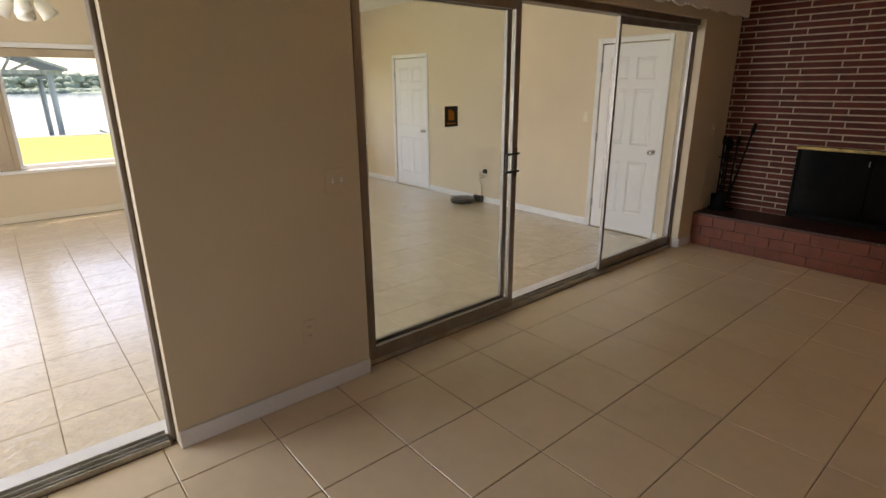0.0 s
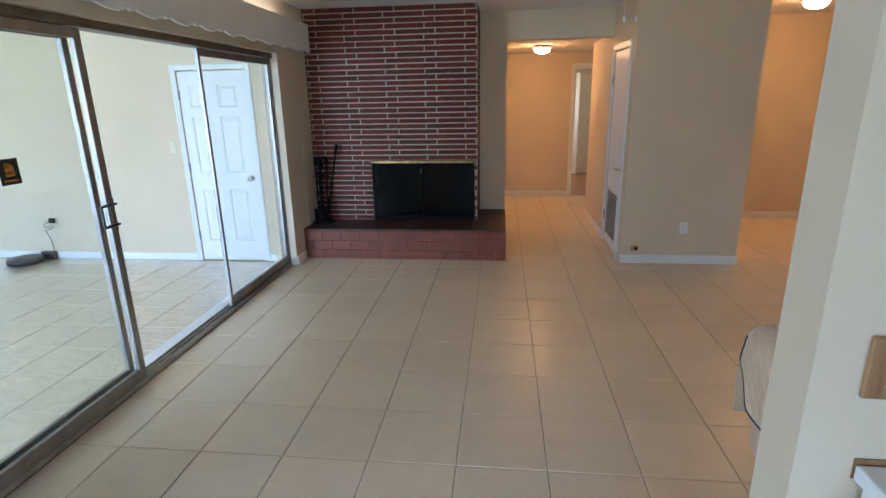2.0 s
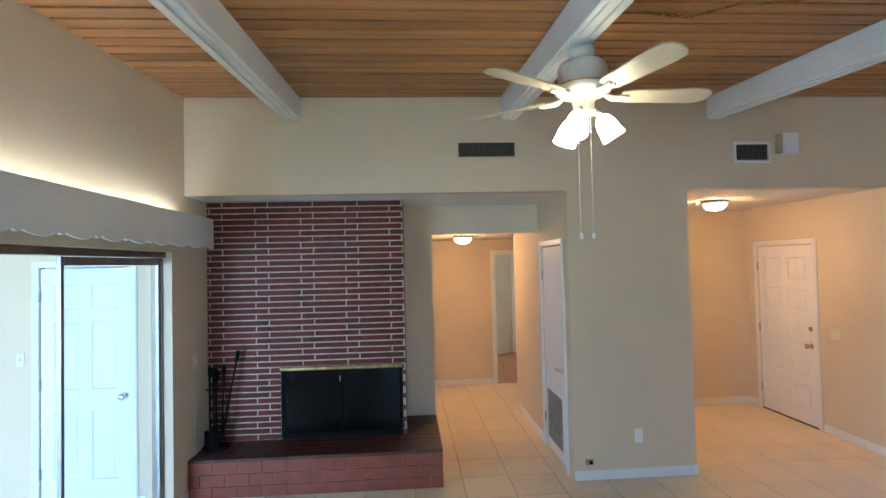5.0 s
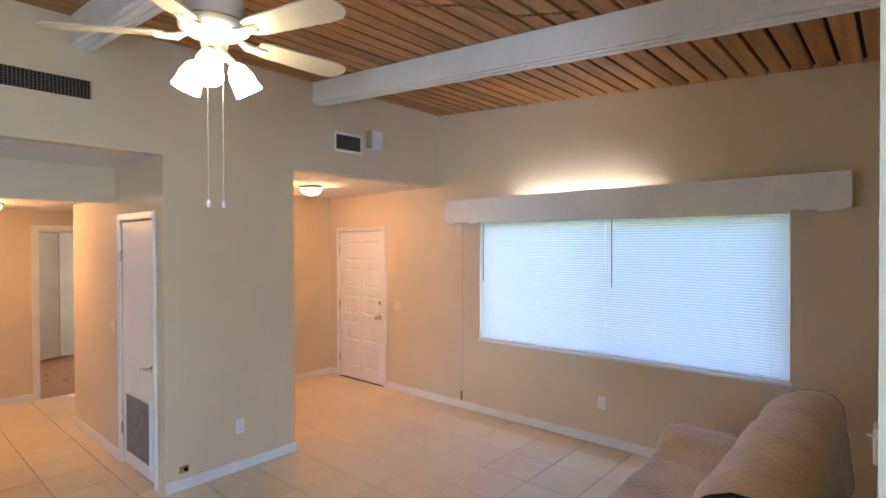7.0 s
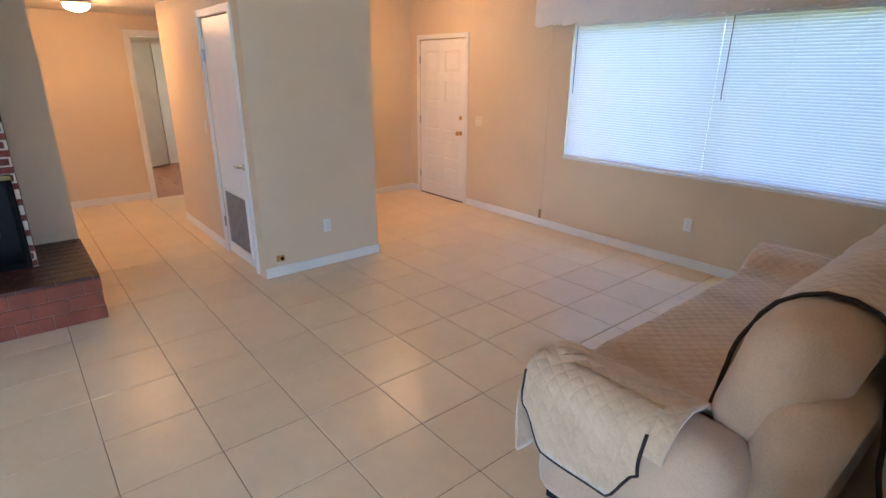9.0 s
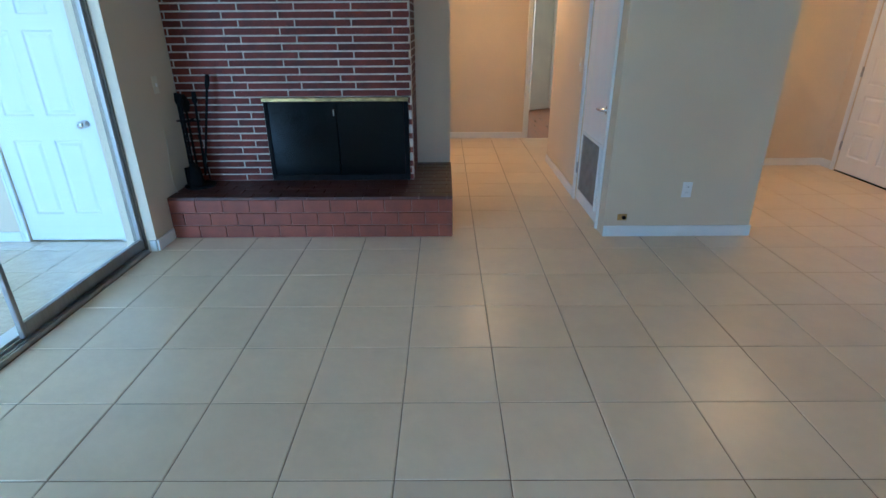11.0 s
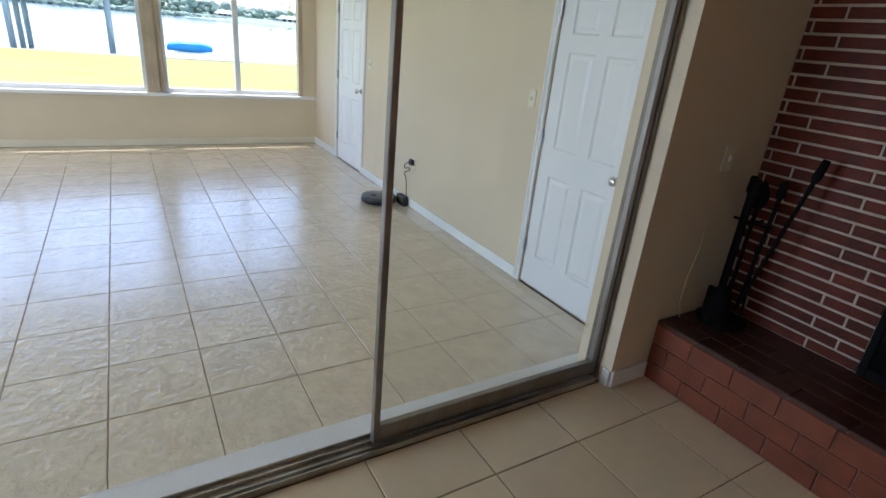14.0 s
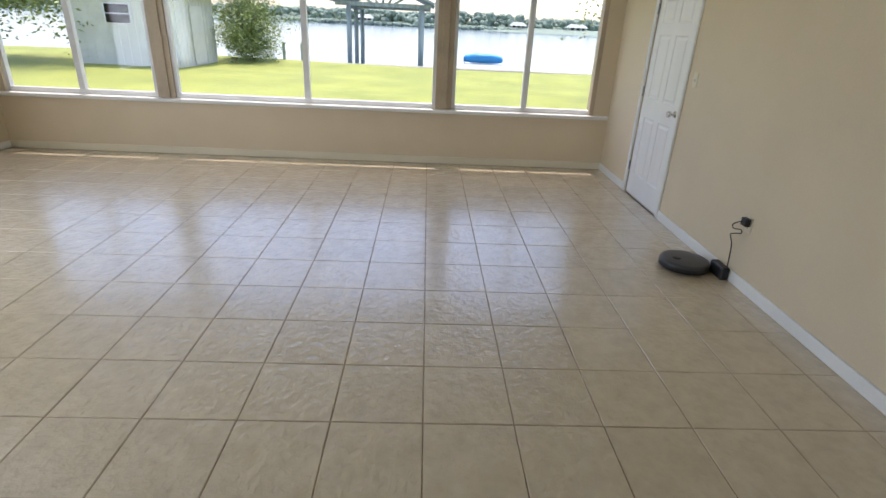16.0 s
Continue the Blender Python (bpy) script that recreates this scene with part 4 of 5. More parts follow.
w1 = thing("window_1", (XR, -1.99, 0.80), "white-framed living room window behind closed blinds", "window", kind="structure")
bm = bmesh.new()
for lo, hi in (((6.30, -3.39, 0.80), (6.36, -3.35, 2.06)), ((6.30, -0.63, 0.80), (6.36, -0.59, 2.06)), ((6.30, -3.35, 0.80), (6.36, -0.63, 0.84)),
               ((6.30, -3.35, 2.02), (6.36, -0.63, 2.06)), ((6.30, -2.01, 0.84), (6.36, -1.97, 2.02))):
    bx(bm, lo, hi, 0.003)
part("window_frame", bm, ALUW, w1)
part("window_sill", box_bm((XR - 0.012, -3.40, 0.775), (6.30, -0.58, 0.799), 0.004), WHITE, w1, "thin pale sill")
for a, b in ((-3.35, -2.01), (-1.97, -0.63)):
    g = part("pane", box_bm((6.327, a, 0.84), (6.333, b, 2.02)), CLEAR, w1)
    g.visible_shadow = False


def blind(y0, y1, wand_y, label):
    b = thing("window_blind", (6.25, (y0 + y1) / 2, 0.80), label, "blinds", "window blinds")
    part("headrail", box_bm((6.237, y0, 2.025), (6.268, y1, 2.056), 0.003), PLWHITE, b)
    n, z0, z1 = 54, 0.835, 2.015
    L = y1 - y0 - 0.001
    bm = bmesh.new()
    cols = []
    for k in range(5):
        u = (k - 2) / 2
        p = (0.0150 * u * 0.36, 0.0, 0.0150 * u * 0.93)
        c = 0.0025 * (1 - u * u)
        cols.append([bm.verts.new((p[0] - c * 0.93, s * L / 2, p[2] + c * 0.36)) for s in (-1, 1)])
    for p, q in zip(cols, cols[1:]):
        bm.faces.new((p[0], p[1], q[1], q[0]))
    me = bpy.data.meshes.new("slat")
    bm.to_mesh(me)
    bm.free()
    me.materials.append(SLAT)
    for i in range(n):
        ob = new("slat", me)
        ob.location = (6.252, (y0 + y1) / 2, z0 + (z1 - z0) * i / (n - 1))
        under_at(ob, b)
    part("bottom_rail", box_bm((6.240, y0 + 0.004, 0.806), (6.264, y1 - 0.004, 0.822), 0.003), PLWHITE, b)
    for f in (0.08, 0.36, 0.64, 0.92):
        y = y0 + (y1 - y0) * f
        bm = bmesh.new()
        tube(bm, [(6.2395, y, 0.81), (6.2395, y, 2.03)], 0.0012, 5)
        part("ladder_cord", bm, PLWHITE, b)
    bm = bmesh.new()
    tube(bm, [(6.231, wand_y, 2.03), (6.229, wand_y, 1.42)], 0.0035, 6)
    part("wand", bm, DGREY, b, "dark tilt wand")
    return b


blind(-1.9905, -0.60, -0.64, "white horizontal blinds, closed, glowing with daylight")
blind(-3.38, -1.9915, -2.06, "white horizontal blinds, closed, glowing with daylight")
cord = thing("lamp_cable", (XR, -0.35, 0), "thin tan cord down the wall with brown plug", "cord")
bm = bmesh.new()
tube(bm, [(XR - 0.004, -0.35, 2.05), (XR - 0.003, -0.352, 1.0), (XR - 0.006, -0.35, 0.16)], 0.003, 6)
part("wire", bm, PAINT, cord)
part("plug", box_bm((XR - 0.03, -0.363, 0.088), (XR - 0.015, -0.337, 0.19), 0.005), OAK, cord, "brown plug end")
# ---- ceiling fans and lamps ----
def ceiling_fan(c, top, spin, shade_mat, label, bulb=None, shades=3, chain=0.55, radius=0.66, lamp_turn=-5):
    """A five-blade fan; c is the hub's centre at blade level, top the height of its mount."""
    x, y, z = c
    f = thing("ceiling_fan", (x, y, top), label, "ceiling fan")
    bm = bmesh.new()
    lathe(bm, (x, y, top), [(0.035, 0), (0.068, -0.004), (0.064, -0.035), (0.03, -0.07), (0.014, -0.08)], 24)
    smooth_part("canopy", bm, FANW, f)
    bm = bmesh.new()
    tube(bm, [(x, y, top - 0.07), (x, y, z + 0.17)], 0.013, 12)
    smooth_part("downrod", bm, FANW, f)
    bm = bmesh.new()
    lathe(bm, (x, y, z), [(0.03, 0.19), (0.115, 0.175), (0.125, 0.15), (0.125, 0.075), (0.14, 0.06), (0.14, 0.03), (0.11, 0.012), (0.06, -0.005), (0.05, -0.05), (0.06, -0.065), (0.055, -0.085), (0.02, -0.095)], 32)
    smooth_part("motor_housing", bm, FANW, f)
    bm = bmesh.new()
    lathe(bm, (x, y, z), [(0.128, 0.062), (0.144, 0.058), (0.144, 0.052), (0.128, 0.048)], 32)
    smooth_part("brass_band", bm, BRASS, f, "thin brass band")
    for k in range(5):
        a = radians(spin + 72 * k)
        d, s = Vector((math.cos(a), math.sin(a), 0)), Vector((-math.sin(a), math.cos(a), 0))
        bm = bmesh.new()
        outline = []
        for u, w in ((0.19, 0.045), (0.24, 0.058), (radius - 0.10, 0.07), (radius - 0.04, 0.064), (radius - 0.01, 0.04), (radius, 0.012)):
            outline.append((u, w))
        pts = [(u, w) for u, w in outline] + [(u, -w) for u, w in reversed(outline)]
        lo, hi = [], []
        for u, w in pts:
            tilt = -w * 0.20
            p = Vector((x, y, z + 0.005)) + d * u + s * w + Vector((0, 0, tilt))
            lo.append(bm.verts.new(p))
            hi.append(bm.verts.new(p + Vector((0, 0, 0.007))))
        bm.faces.new(lo[::-1])
        bm.faces.new(hi)
        for i in range(len(pts)):
            j = (i + 1) % len(pts)
            bm.faces.new((lo[i], lo[j], hi[j], hi[i]))
        b = part("blade", bm, BLADEM, f)
        bm = bmesh.new()
        tube(bm, [Vector((x, y, z + 0.02)) + d * 0.10, Vector((x, y, z - 0.002)) + d * 0.15 + s * 0.02, Vector((x, y, z - 0.002)) + d * 0.235 + s * 0.012], 0.009, 6)
        tube(bm, [Vector((x, y, z + 0.02)) + d * 0.10, Vector((x, y, z - 0.002)) + d * 0.15 - s * 0.02, Vector((x, y, z + 0.0)) + d * 0.235 - s * 0.012], 0.009, 6)
        part("blade_bracket", bm, FANW, b)
    for k in range(shades):
        a = radians(lamp_turn + 360 / shades * k)
        d = Vector((math.cos(a), math.sin(a), 0))
        bm = bmesh.new()
        n0 = Vector((x, y, z - 0.065)) + d * 0.05
        n1 = n0 + d * 0.035 + Vector((0, 0, -0.03))
        ax = (d * 0.52 + Vector((0, 0, -0.85))).normalized()
        tube(bm, [n0, n1], 0.016, 10)
        arm = smooth_part("lamp_arm", bm, FANW, f)
        bm = bmesh.new()
        tube(bm, [n1, n1 + ax * 0.018, n1 + ax * 0.055, n1 + ax * 0.09, n1 + ax * 0.128, n1 + ax * 0.131, n1 + ax * 0.11], [0.024, 0.040, 0.052, 0.055, 0.062, 0.058, 0.046], 16)
        sh = smooth_part("shade", bm, shade_mat, f, "tulip-shaped glass shade")
        if bulb:
            bm = bmesh.new()
            tube(bm, [n1 + ax * 0.1102, n1 + ax * 0.118, n1 + ax * 0.124, n1 + ax * 0.127], [0.027, 0.026, 0.019, 0.008], 14)
            smooth_part("bulb", bm, bulb, sh, "lit bulb in the mouth of the shade")
    if chain:
        for dx in (-0.038, 0.027):
            bm = bmesh.new()
            tube(bm, [(x + dx, y - 0.02, z - 0.08), (x + dx, y - 0.02, z - 0.14 - chain)], 0.0014, 5)
            ch_ = part("pull_chain", bm, FANW, f)
            bm = bmesh.new()
            lathe(bm, (x + dx, y - 0.02, z - 0.14 - chain), [(0.004, 0), (0.008, -0.006), (0.008, -0.024), (0.003, -0.03)], 10)
            smooth_part("pull_knob", bm, PLWHITE, ch_)
    return f


ceiling_fan((2.80, -1.80, 2.69), roof_z(-1.80) - 0.198, -2, FROST, "white five-blade ceiling fan with lit glass shades", BULB)
ceiling_fan((-2.9, -4.62, 2.20), 2.70, 20, FROSTOFF, "white sunroom ceiling fan with unlit tulip shades", None, 4, 0.0)

sw = thing("swag_chain", (3.7, -2.0, 3.10), "dark brass swag chain hooked along the plank ceiling", "chain")
for i in range(60):
    t = i / 59
    y = -1.80 - 0.75 * t * t - 0.1 * t
    p = Vector((3.15 + 1.25 * t, y, roof_z(y) - 0.012 - 0.035 * (1 - abs(((t * 3) % 1) * 2 - 1))))
    e = Vector((0.016, -0.006 - 0.016 * t, 0))
    n = Vector((0, 0.006, 0)) if i % 2 else Vector((0, 0.001, 0.006))
    bm = bmesh.new()
    tube(bm, [p + e * math.cos(q) + n * math.sin(q) for q in [2 * math.pi * k / 8 for k in range(9)]], 0.0022, 5, False)
    part("link", bm, OLDBRASS, sw)


def dome_lamp(x, y, z, r, label):
    f = thing("ceiling_lamp", (x, y, z), label, "ceiling lamp", "dome ceiling lamps")
    bm = bmesh.new()
    lathe(bm, (x, y, z - 0.0005), [(r * 0.8, 0), (r, -0.012), (r, -0.028), (r * 0.9, -0.034)], 32)
    smooth_part("base", bm, FANW, f, "white metal ring")
    bm = bmesh.new()
    lathe(bm, (x, y, z - 0.035), [(r * 0.88, 0), (r * 0.80, -0.03), (r * 0.55, -0.055), (r * 0.2, -0.068), (0.01, -0.07)], 32)
    smooth_part("dome", bm, DOME, f, "glowing frosted glass dome")
    return f


dome_lamp(2.61, 2.4, 2.22, 0.125, "lit dome ceiling lamp in the hallway")
dome_lamp(5.16, 0.94, SOF, 0.13, "lit dome ceiling lamp in the entry")


# ---- sofa ----
SX0, SX1, SF, SB = 3.17, 5.42, -2.86, -3.80
sofa = thing("sofa", (4.2, -3.35, 0), "tan microfibre recliner sofa under a quilted cover", "sofa")


def soft_box(lo, hi, r, seg=4, cuts=3, amp=0.006, seed=0):
    bm = box_bm(lo, hi, r, seg)
    bmesh.ops.subdivide_edges(bm, edges=[e for e in bm.edges if e.calc_length() > 0.2], cuts=cuts, use_grid_fill=True)
    for v in bm.verts:
        v.co += noise.noise_vector(v.co * 4 + Vector((seed, 0, 0))) * amp
    return bm


smooth_part("base", soft_box((SX0 + 0.05, SB + 0.10, 0.05), (SX1 - 0.05, SF - 0.06, 0.36), 0.04), SOFAM, sofa)
for x0, x1 in ((SX0 + 0.02, SX0 + 0.26), (SX1 - 0.26, SX1 - 0.02)):
    smooth_part("arm", soft_box((x0, SB + 0.22, 0.04), (x1, SF - 0.02, 0.60), 0.09, 5), SOFAM, sofa, "padded arm")
xm = (SX0 + SX1) / 2
for x0, x1 in ((SX0 + 0.27, xm - 0.005), (xm + 0.005, SX1 - 0.27)):
    smooth_part("seat_cushion", soft_box((x0, -3.50, 0.30), (x1, SF - 0.03, 0.48), 0.07, 5), SOFAM, sofa)


def back_cushion(x0, x1, z0, z1, depth, seed, dy=0.0):
    """A puffy back rest leaning away from the seat, its ends rounded."""
    bm = soft_box((x0, 0, z0), (x1, depth, z1), min(depth * 0.48, 0.13), 6, 4, 0.010, seed)
    for v in bm.verts:
        v.co.y += dy - 3.49 - depth / 2 - (v.co.z - 0.4) * 0.22
    return bm


smooth_part("back_cushion", back_cushion(SX0 + 0.20, xm, 0.50, 1.0, 0.30, 1), SOFAM, sofa, "puffy back cushion")
smooth_part("back_cushion", back_cushion(xm + 0.002, SX1 - 0.20, 0.50, 1.0, 0.30, 2), SOFAM, sofa, "puffy back cushion")
smooth_part("back_frame", back_cushion(SX0 + 0.15, SX1 - 0.15, 0.10, 0.80, 0.24, 4, -0.11), SOFAM, sofa, "outer back below the cushions")
for x in (SX0 + 0.1, SX1 - 0.1):
    for y in (SB + 0.28, SF - 0.1):
        part("foot", box_bm((x - 0.03, y - 0.03, 0.0), (x + 0.03, y + 0.03, 0.06), 0.005), BLACK, sofa)

# quilted cover: one sheet over seat and arms, one over the back
cover = thing("sofa_cover", (4.2, -3.3, 0.45), "quilted tan sofa cover with dark piping draped over sofa", "sofa cover")


def sheet(name, grid, thick=0.012):
    bm = bmesh.new()
    vs = [[bm.verts.new(p) for p in row] for row in grid]
    for a, b in zip(vs, vs[1:]):
        for i in range(len(a) - 1):
            bm.faces.new((a[i], a[i + 1], b[i + 1], b[i]))
    bmesh.ops.recalc_face_normals(bm, faces=bm.faces)
    me = bpy.data.meshes.new(name)
    bm.to_mesh(me)
    bm.free()
    me.materials.append(COVER)
    for p in me.polygons:
        p.use_smooth = True
    ob = new(name, me)
    under(ob, cover)
    mod = ob.modifiers.new("thick", "SOLIDIFY")
    mod.thickness, mod.offset = thick, 0
    return ob


def smoothstep(a, b, x):
    t = min(1, max(0, (x - a) / (b - a)))
    return t * t * (3 - 2 * t)


def profile(s):
    """Cross section over near arm, seat and far arm; s runs 0 to 1."""
    pts = [(SX0 - 0.005, 0.24), (SX0 - 0.012, 0.42), (SX0 - 0.005, 0.55), (SX0 + 0.04, 0.615), (SX0 + 0.14, 0.635), (SX0 + 0.24, 0.61), (SX0 + 0.31, 0.535), (SX0 + 0.42, 0.505),
           (xm, 0.505), (SX1 - 0.42, 0.505), (SX1 - 0.31, 0.535), (SX1 - 0.24, 0.61), (SX1 - 0.14, 0.635), (SX1 - 0.04, 0.615), (SX1 + 0.005, 0.55), (SX1 + 0.012, 0.42), (SX1 + 0.005, 0.28)]
    ls = [0.0]
    for p, q in zip(pts, pts[1:]):
        ls.append(ls[-1] + math.dist(p, q))
    d = s * ls[-1]
    for i in range(len(pts) - 1):
        if d <= ls[i + 1] or i == len(pts) - 2:
            t = (d - ls[i]) / (ls[i + 1] - ls[i])
            return pts[i][0] + (pts[i + 1][0] - pts[i][0]) * t, pts[i][1] + (pts[i + 1][1] - pts[i][1]) * t


def seat_point(s, v):
    """v from 0 at the back to 1 at the hem on the front."""
    x, z = profile(s)
    if v < 0.62:
        y = -3.40 + (SF + 0.005 + 3.40) * v / 0.62
        drop = 0.0
    else:
        q = (v - 0.62) / 0.38
        y = SF + 0.005 + 0.028 * math.sin(min(1, q * 4) * math.pi / 2)
        drop = q * (z - 0.20) if z > 0.45 else 0.0
        z = z - drop
    if s < 0.09 or s > 0.91:
        hem = 0.62
        vv = min(v, hem)
        y = -3.30 + (SF - 0.01 + 3.30) * vv / hem
        if v > hem:
            y = SF - 0.01 + 0.012 * (v - hem)
            z = profile(s)[1]
    p = Vector((x, y, z))
    p += noise.noise_vector(Vector((x * 5, y * 5, z * 5))) * 0.010 + noise.noise_vector(p * 16) * 0.004
    return p


grid = [[seat_point(0.09 + 0.82 * i / 90, j / 44) for j in range(45)] for i in range(91)]
sheet("seat_sheet", grid)


def arm_drape(x_edge, sgn):
    """The flap that hangs down the outer side of an arm, with rounded corners."""
    rows = []
    for i in range(25):
        u = i / 24
        y = -3.33 + (SF + 0.01 + 3.33) * u
        c = min(u, 1 - u)
        hem = 0.27 + 0.16 * (1 - smoothstep(0, 0.22, c))
        col = []
        for j in range(13):
            v = j / 12
            if v < 0.45:
                q = v / 0.45
                xx = x_edge + sgn * (-0.10 * (1 - math.sin(q * math.pi / 2)))
                zz = 0.63 - 0.085 * (1 - math.cos(q * math.pi / 2))
            else:
                q = (v - 0.45) / 0.55
                xx = x_edge + sgn * 0.010 * math.sin(q * 3)
                zz = 0.545 - (0.545 - hem) * q
            p = Vector((xx, y, zz))
            col.append(p + noise.noise_vector(p * 7) * 0.008)
        rows.append(col)
    return rows


for xe, sg in ((SX0 - 0.005, -1), (SX1 + 0.005, 1)):
    g = arm_drape(xe, sg)
    sheet("arm_flap", g)
    bm = bmesh.new()
    edge = [g[0][k] for k in range(4, 13)] + [r[12] for r in g] + [g[-1][k] for k in range(12, 3, -1)]
    tube(bm, [p + Vector((sg * 0.004, 0, 0)) for p in edge], 0.006, 6)
    smooth_part("piping", bm, PIPING, cover, "dark brown edge piping")


def back_point(u, v):
    """Over the back rest: v from the seat side up, over the top and down behind."""
    x = SX0 + 0.42 + (SX1 - 0.10 - SX0 - 0.42) * u
    lean = lambda z: -3.49 - (z - 0.4) * 0.22
    end = 1 - 0.30 * (1 - smoothstep(0.0, 0.12, 1 - u))
    if v < 0.45:
        z = 0.47 + 0.42 * v / 0.45
        y = lean(z) + 0.165 + 0.02 * math.sin(v * 7)
    elif v < 0.62:
        q = (v - 0.45) / 0.17 * math.pi
        z = 0.89 + 0.135 * math.sin(q)
        y = lean(z) + 0.165 * math.cos(q)
    else:
        q = (v - 0.62) / 0.38
        z = 0.89 - q * (0.57 - 0.24 * u + 0.05 * math.sin(u * 9))
        y = lean(0.89) - 0.165 - (0.11 - 0.08 * u) * q - 0.02 * q * math.sin(u * 13)
    z = z - (1 - end) * 0.12
    p = Vector((x, y, z))
    return p + noise.noise_vector(p * 4.5) * 0.016 + noise.noise_vector(p * 14) * 0.004


grid = [[back_point(i / 70, j / 44) for j in range(45)] for i in range(71)]
sheet("back_sheet", grid)
for col in (grid[0], grid[-1]):
    bm = bmesh.new()
    tube(bm, col, 0.008, 6)
    smooth_part("piping", bm, PIPING, cover, "dark brown edge piping")
bm = bmesh.new()
tube(bm, [r[-1] for r in grid], 0.007, 6)
smooth_part("piping", bm, PIPING, cover, "dark brown edge piping")

cup = thing("white_canister", (5.32, -3.87, 0), "white ribbed plastic canister standing behind the sofa", "canister")
bm = bmesh.new()
lathe(bm, (5.32, -3.87, 0.002), [(0.085, 0), (0.088, 0.03), (0.080, 0.035), (0.075, 0.09), (0.070, 0.15), (0.062, 0.22), (0.055, 0.25), (0.03, 0.26)], 24)
smooth_part("body", bm, PLWHITE, cup)
bm = bmesh.new()
tube(bm, [(5.25, -3.88, 0.02), (4.9, -3.86, 0.006), (4.5, -3.83, 0.006), (4.25, -3.90, 0.05), (4.1, -3.955, 0.30)], 0.003, 6)
smooth_part("cable", bm, PLWHITE, cup, "thin white cable")
po = plate("power_outlet", Face((4.1, -3.97, 0.36), (-1, 0, 0), (0, 1, 0)), "white outlet with plugged adapter behind the sofa", "outlet", PLWHITE)
part("adapter", box_bm((4.07, -3.961, 0.33), (4.13, -3.905, 0.40), 0.006), PLWHITE, po)
th = thing("thermostat", (3.64, -3.97, 1.21), "white thermostat box on the divider wall", "thermostat")
part("case", box_bm((3.60, -3.969, 1.21), (3.68, -3.935, 1.31), 0.005, 2), PLWHITE, th)
bm = bmesh.new()
tube(bm, [(3.615, -3.935, 1.285), (3.615, -3.922, 1.285)], 0.005, 6)
part("lever", bm, PLWHITE, th)

# kitchen side of the divider: oak-framed switch and a white cabinet
fs = thing("framed_switch", (2.83, -4.10, 1.06), "white switch in an honey-oak plate on wall", "switch")
part("frame", box_bm((2.765, -4.112, 1.04), (2.90, -4.1005, 1.165), 0.003), OAK, fs)
part("cover", box_bm((2.80, -4.116, 1.065), (2.875, -4.1125, 1.14), 0.001), PLWHITE, fs)
kc = thing("kitchen_cabinet", (3.2, -4.40, 0), "white painted base cabinet with oak-edged top", "cabinet")
part("body", box_bm((2.80, -4.66, 0.0), (3.7, -4.115, 0.86), 0.004), WHITE, kc)
part("top", box_bm((2.785, -4.68, 0.8605), (3.7, -4.105, 0.895), 0.006, 2), WHITE, kc, "white counter top")
part("edge_strip", box_bm((2.785, -4.104, 0.8605), (3.7, -4.1005, 0.905)), OAK, kc, "oak strip along the wall")


# ---- sunroom windows ----
def sun_window(name, y0, y1, mull, label):
    w = thing(name, (WX, (y0 + y1) / 2, 0.5), label, "window", kind="structure")
    bm = bmesh.new()
    xa, xb = -6.20, -6.135
    for lo, hi in (((xa, y0, 0.512), (xb, y0 + 0.04, 1.945)), ((xa, y1 - 0.04, 0.512), (xb, y1, 1.945)), ((xa, y0 + 0.04, 0.512), (xb, y1 - 0.04, 0.565)), ((xa, y0 + 0.04, 1.90), (xb, y1 - 0.04, 1.945))):
        bx(bm, lo, hi, 0.003)
    part("window_frame", bm, ALUW, w)
    ys = [y0 + 0.04, *mull, y1 - 0.04]
    for m in mull:
        part("mullion", box_bm((xa + 0.005, m - 0.032, 0.565), (xb + 0.012, m + 0.032, 1.90), 0.004), ALUW, w)
    for a, b in zip(ys, ys[1:]):
        g = part("pane", box_bm((-6.168, a, 0.565), (-6.162, b, 1.90)), CLEAR, w)
        g.visible_shadow = False
    part("shade_roll", box_bm((-6.13, y0 + 0.01, 1.845), (-6.10, y1 - 0.01, 1.945), 0.01, 2), TANW, w, "rolled-up tan shade at the head")
    return w


sun_window("window_2", -1.60, 0.10, [-0.74], "white sliding sunroom window facing the lake")
sun_window("window_3", -4.79, -1.79, [-3.28], "wide white sunroom window facing the lake")
sun_window("window_4", -6.69, -4.99, [-5.84], "white sliding sunroom window facing the yard")
structure("window_sill", box_bm((-6.2, -6.79, 0.4705), (-6.045, 0.27, 0.511), 0.006, 2), WHITE, "long white painted window sill", "sill")
for y0, y1 in ((-1.79, -1.60), (-4.99, -4.79)):
    bm = bmesh.new()
    bx(bm, (-6.22, y0, 0.512), (-6.115, y1, 1.949), 0.004)
    bx(bm, (-6.1145, y0 + 0.055, 0.512), (-6.095, y1 - 0.055, 1.949), 0.004)
    structure("window_post", bm, TANW, "tan painted wooden post between windows", "post")
structure("trim", box_bm((-6.099, -6.79, 1.951), (-6.08, 0.27, 2.01), 0.004), WHITE, "white trim board above the windows", "trim")
structure("trim", box_bm((-6.22, 0.045, 0.512), (-6.1005, 0.099, 1.949), 0.003), TANW, "tan painted window jamb", "trim")

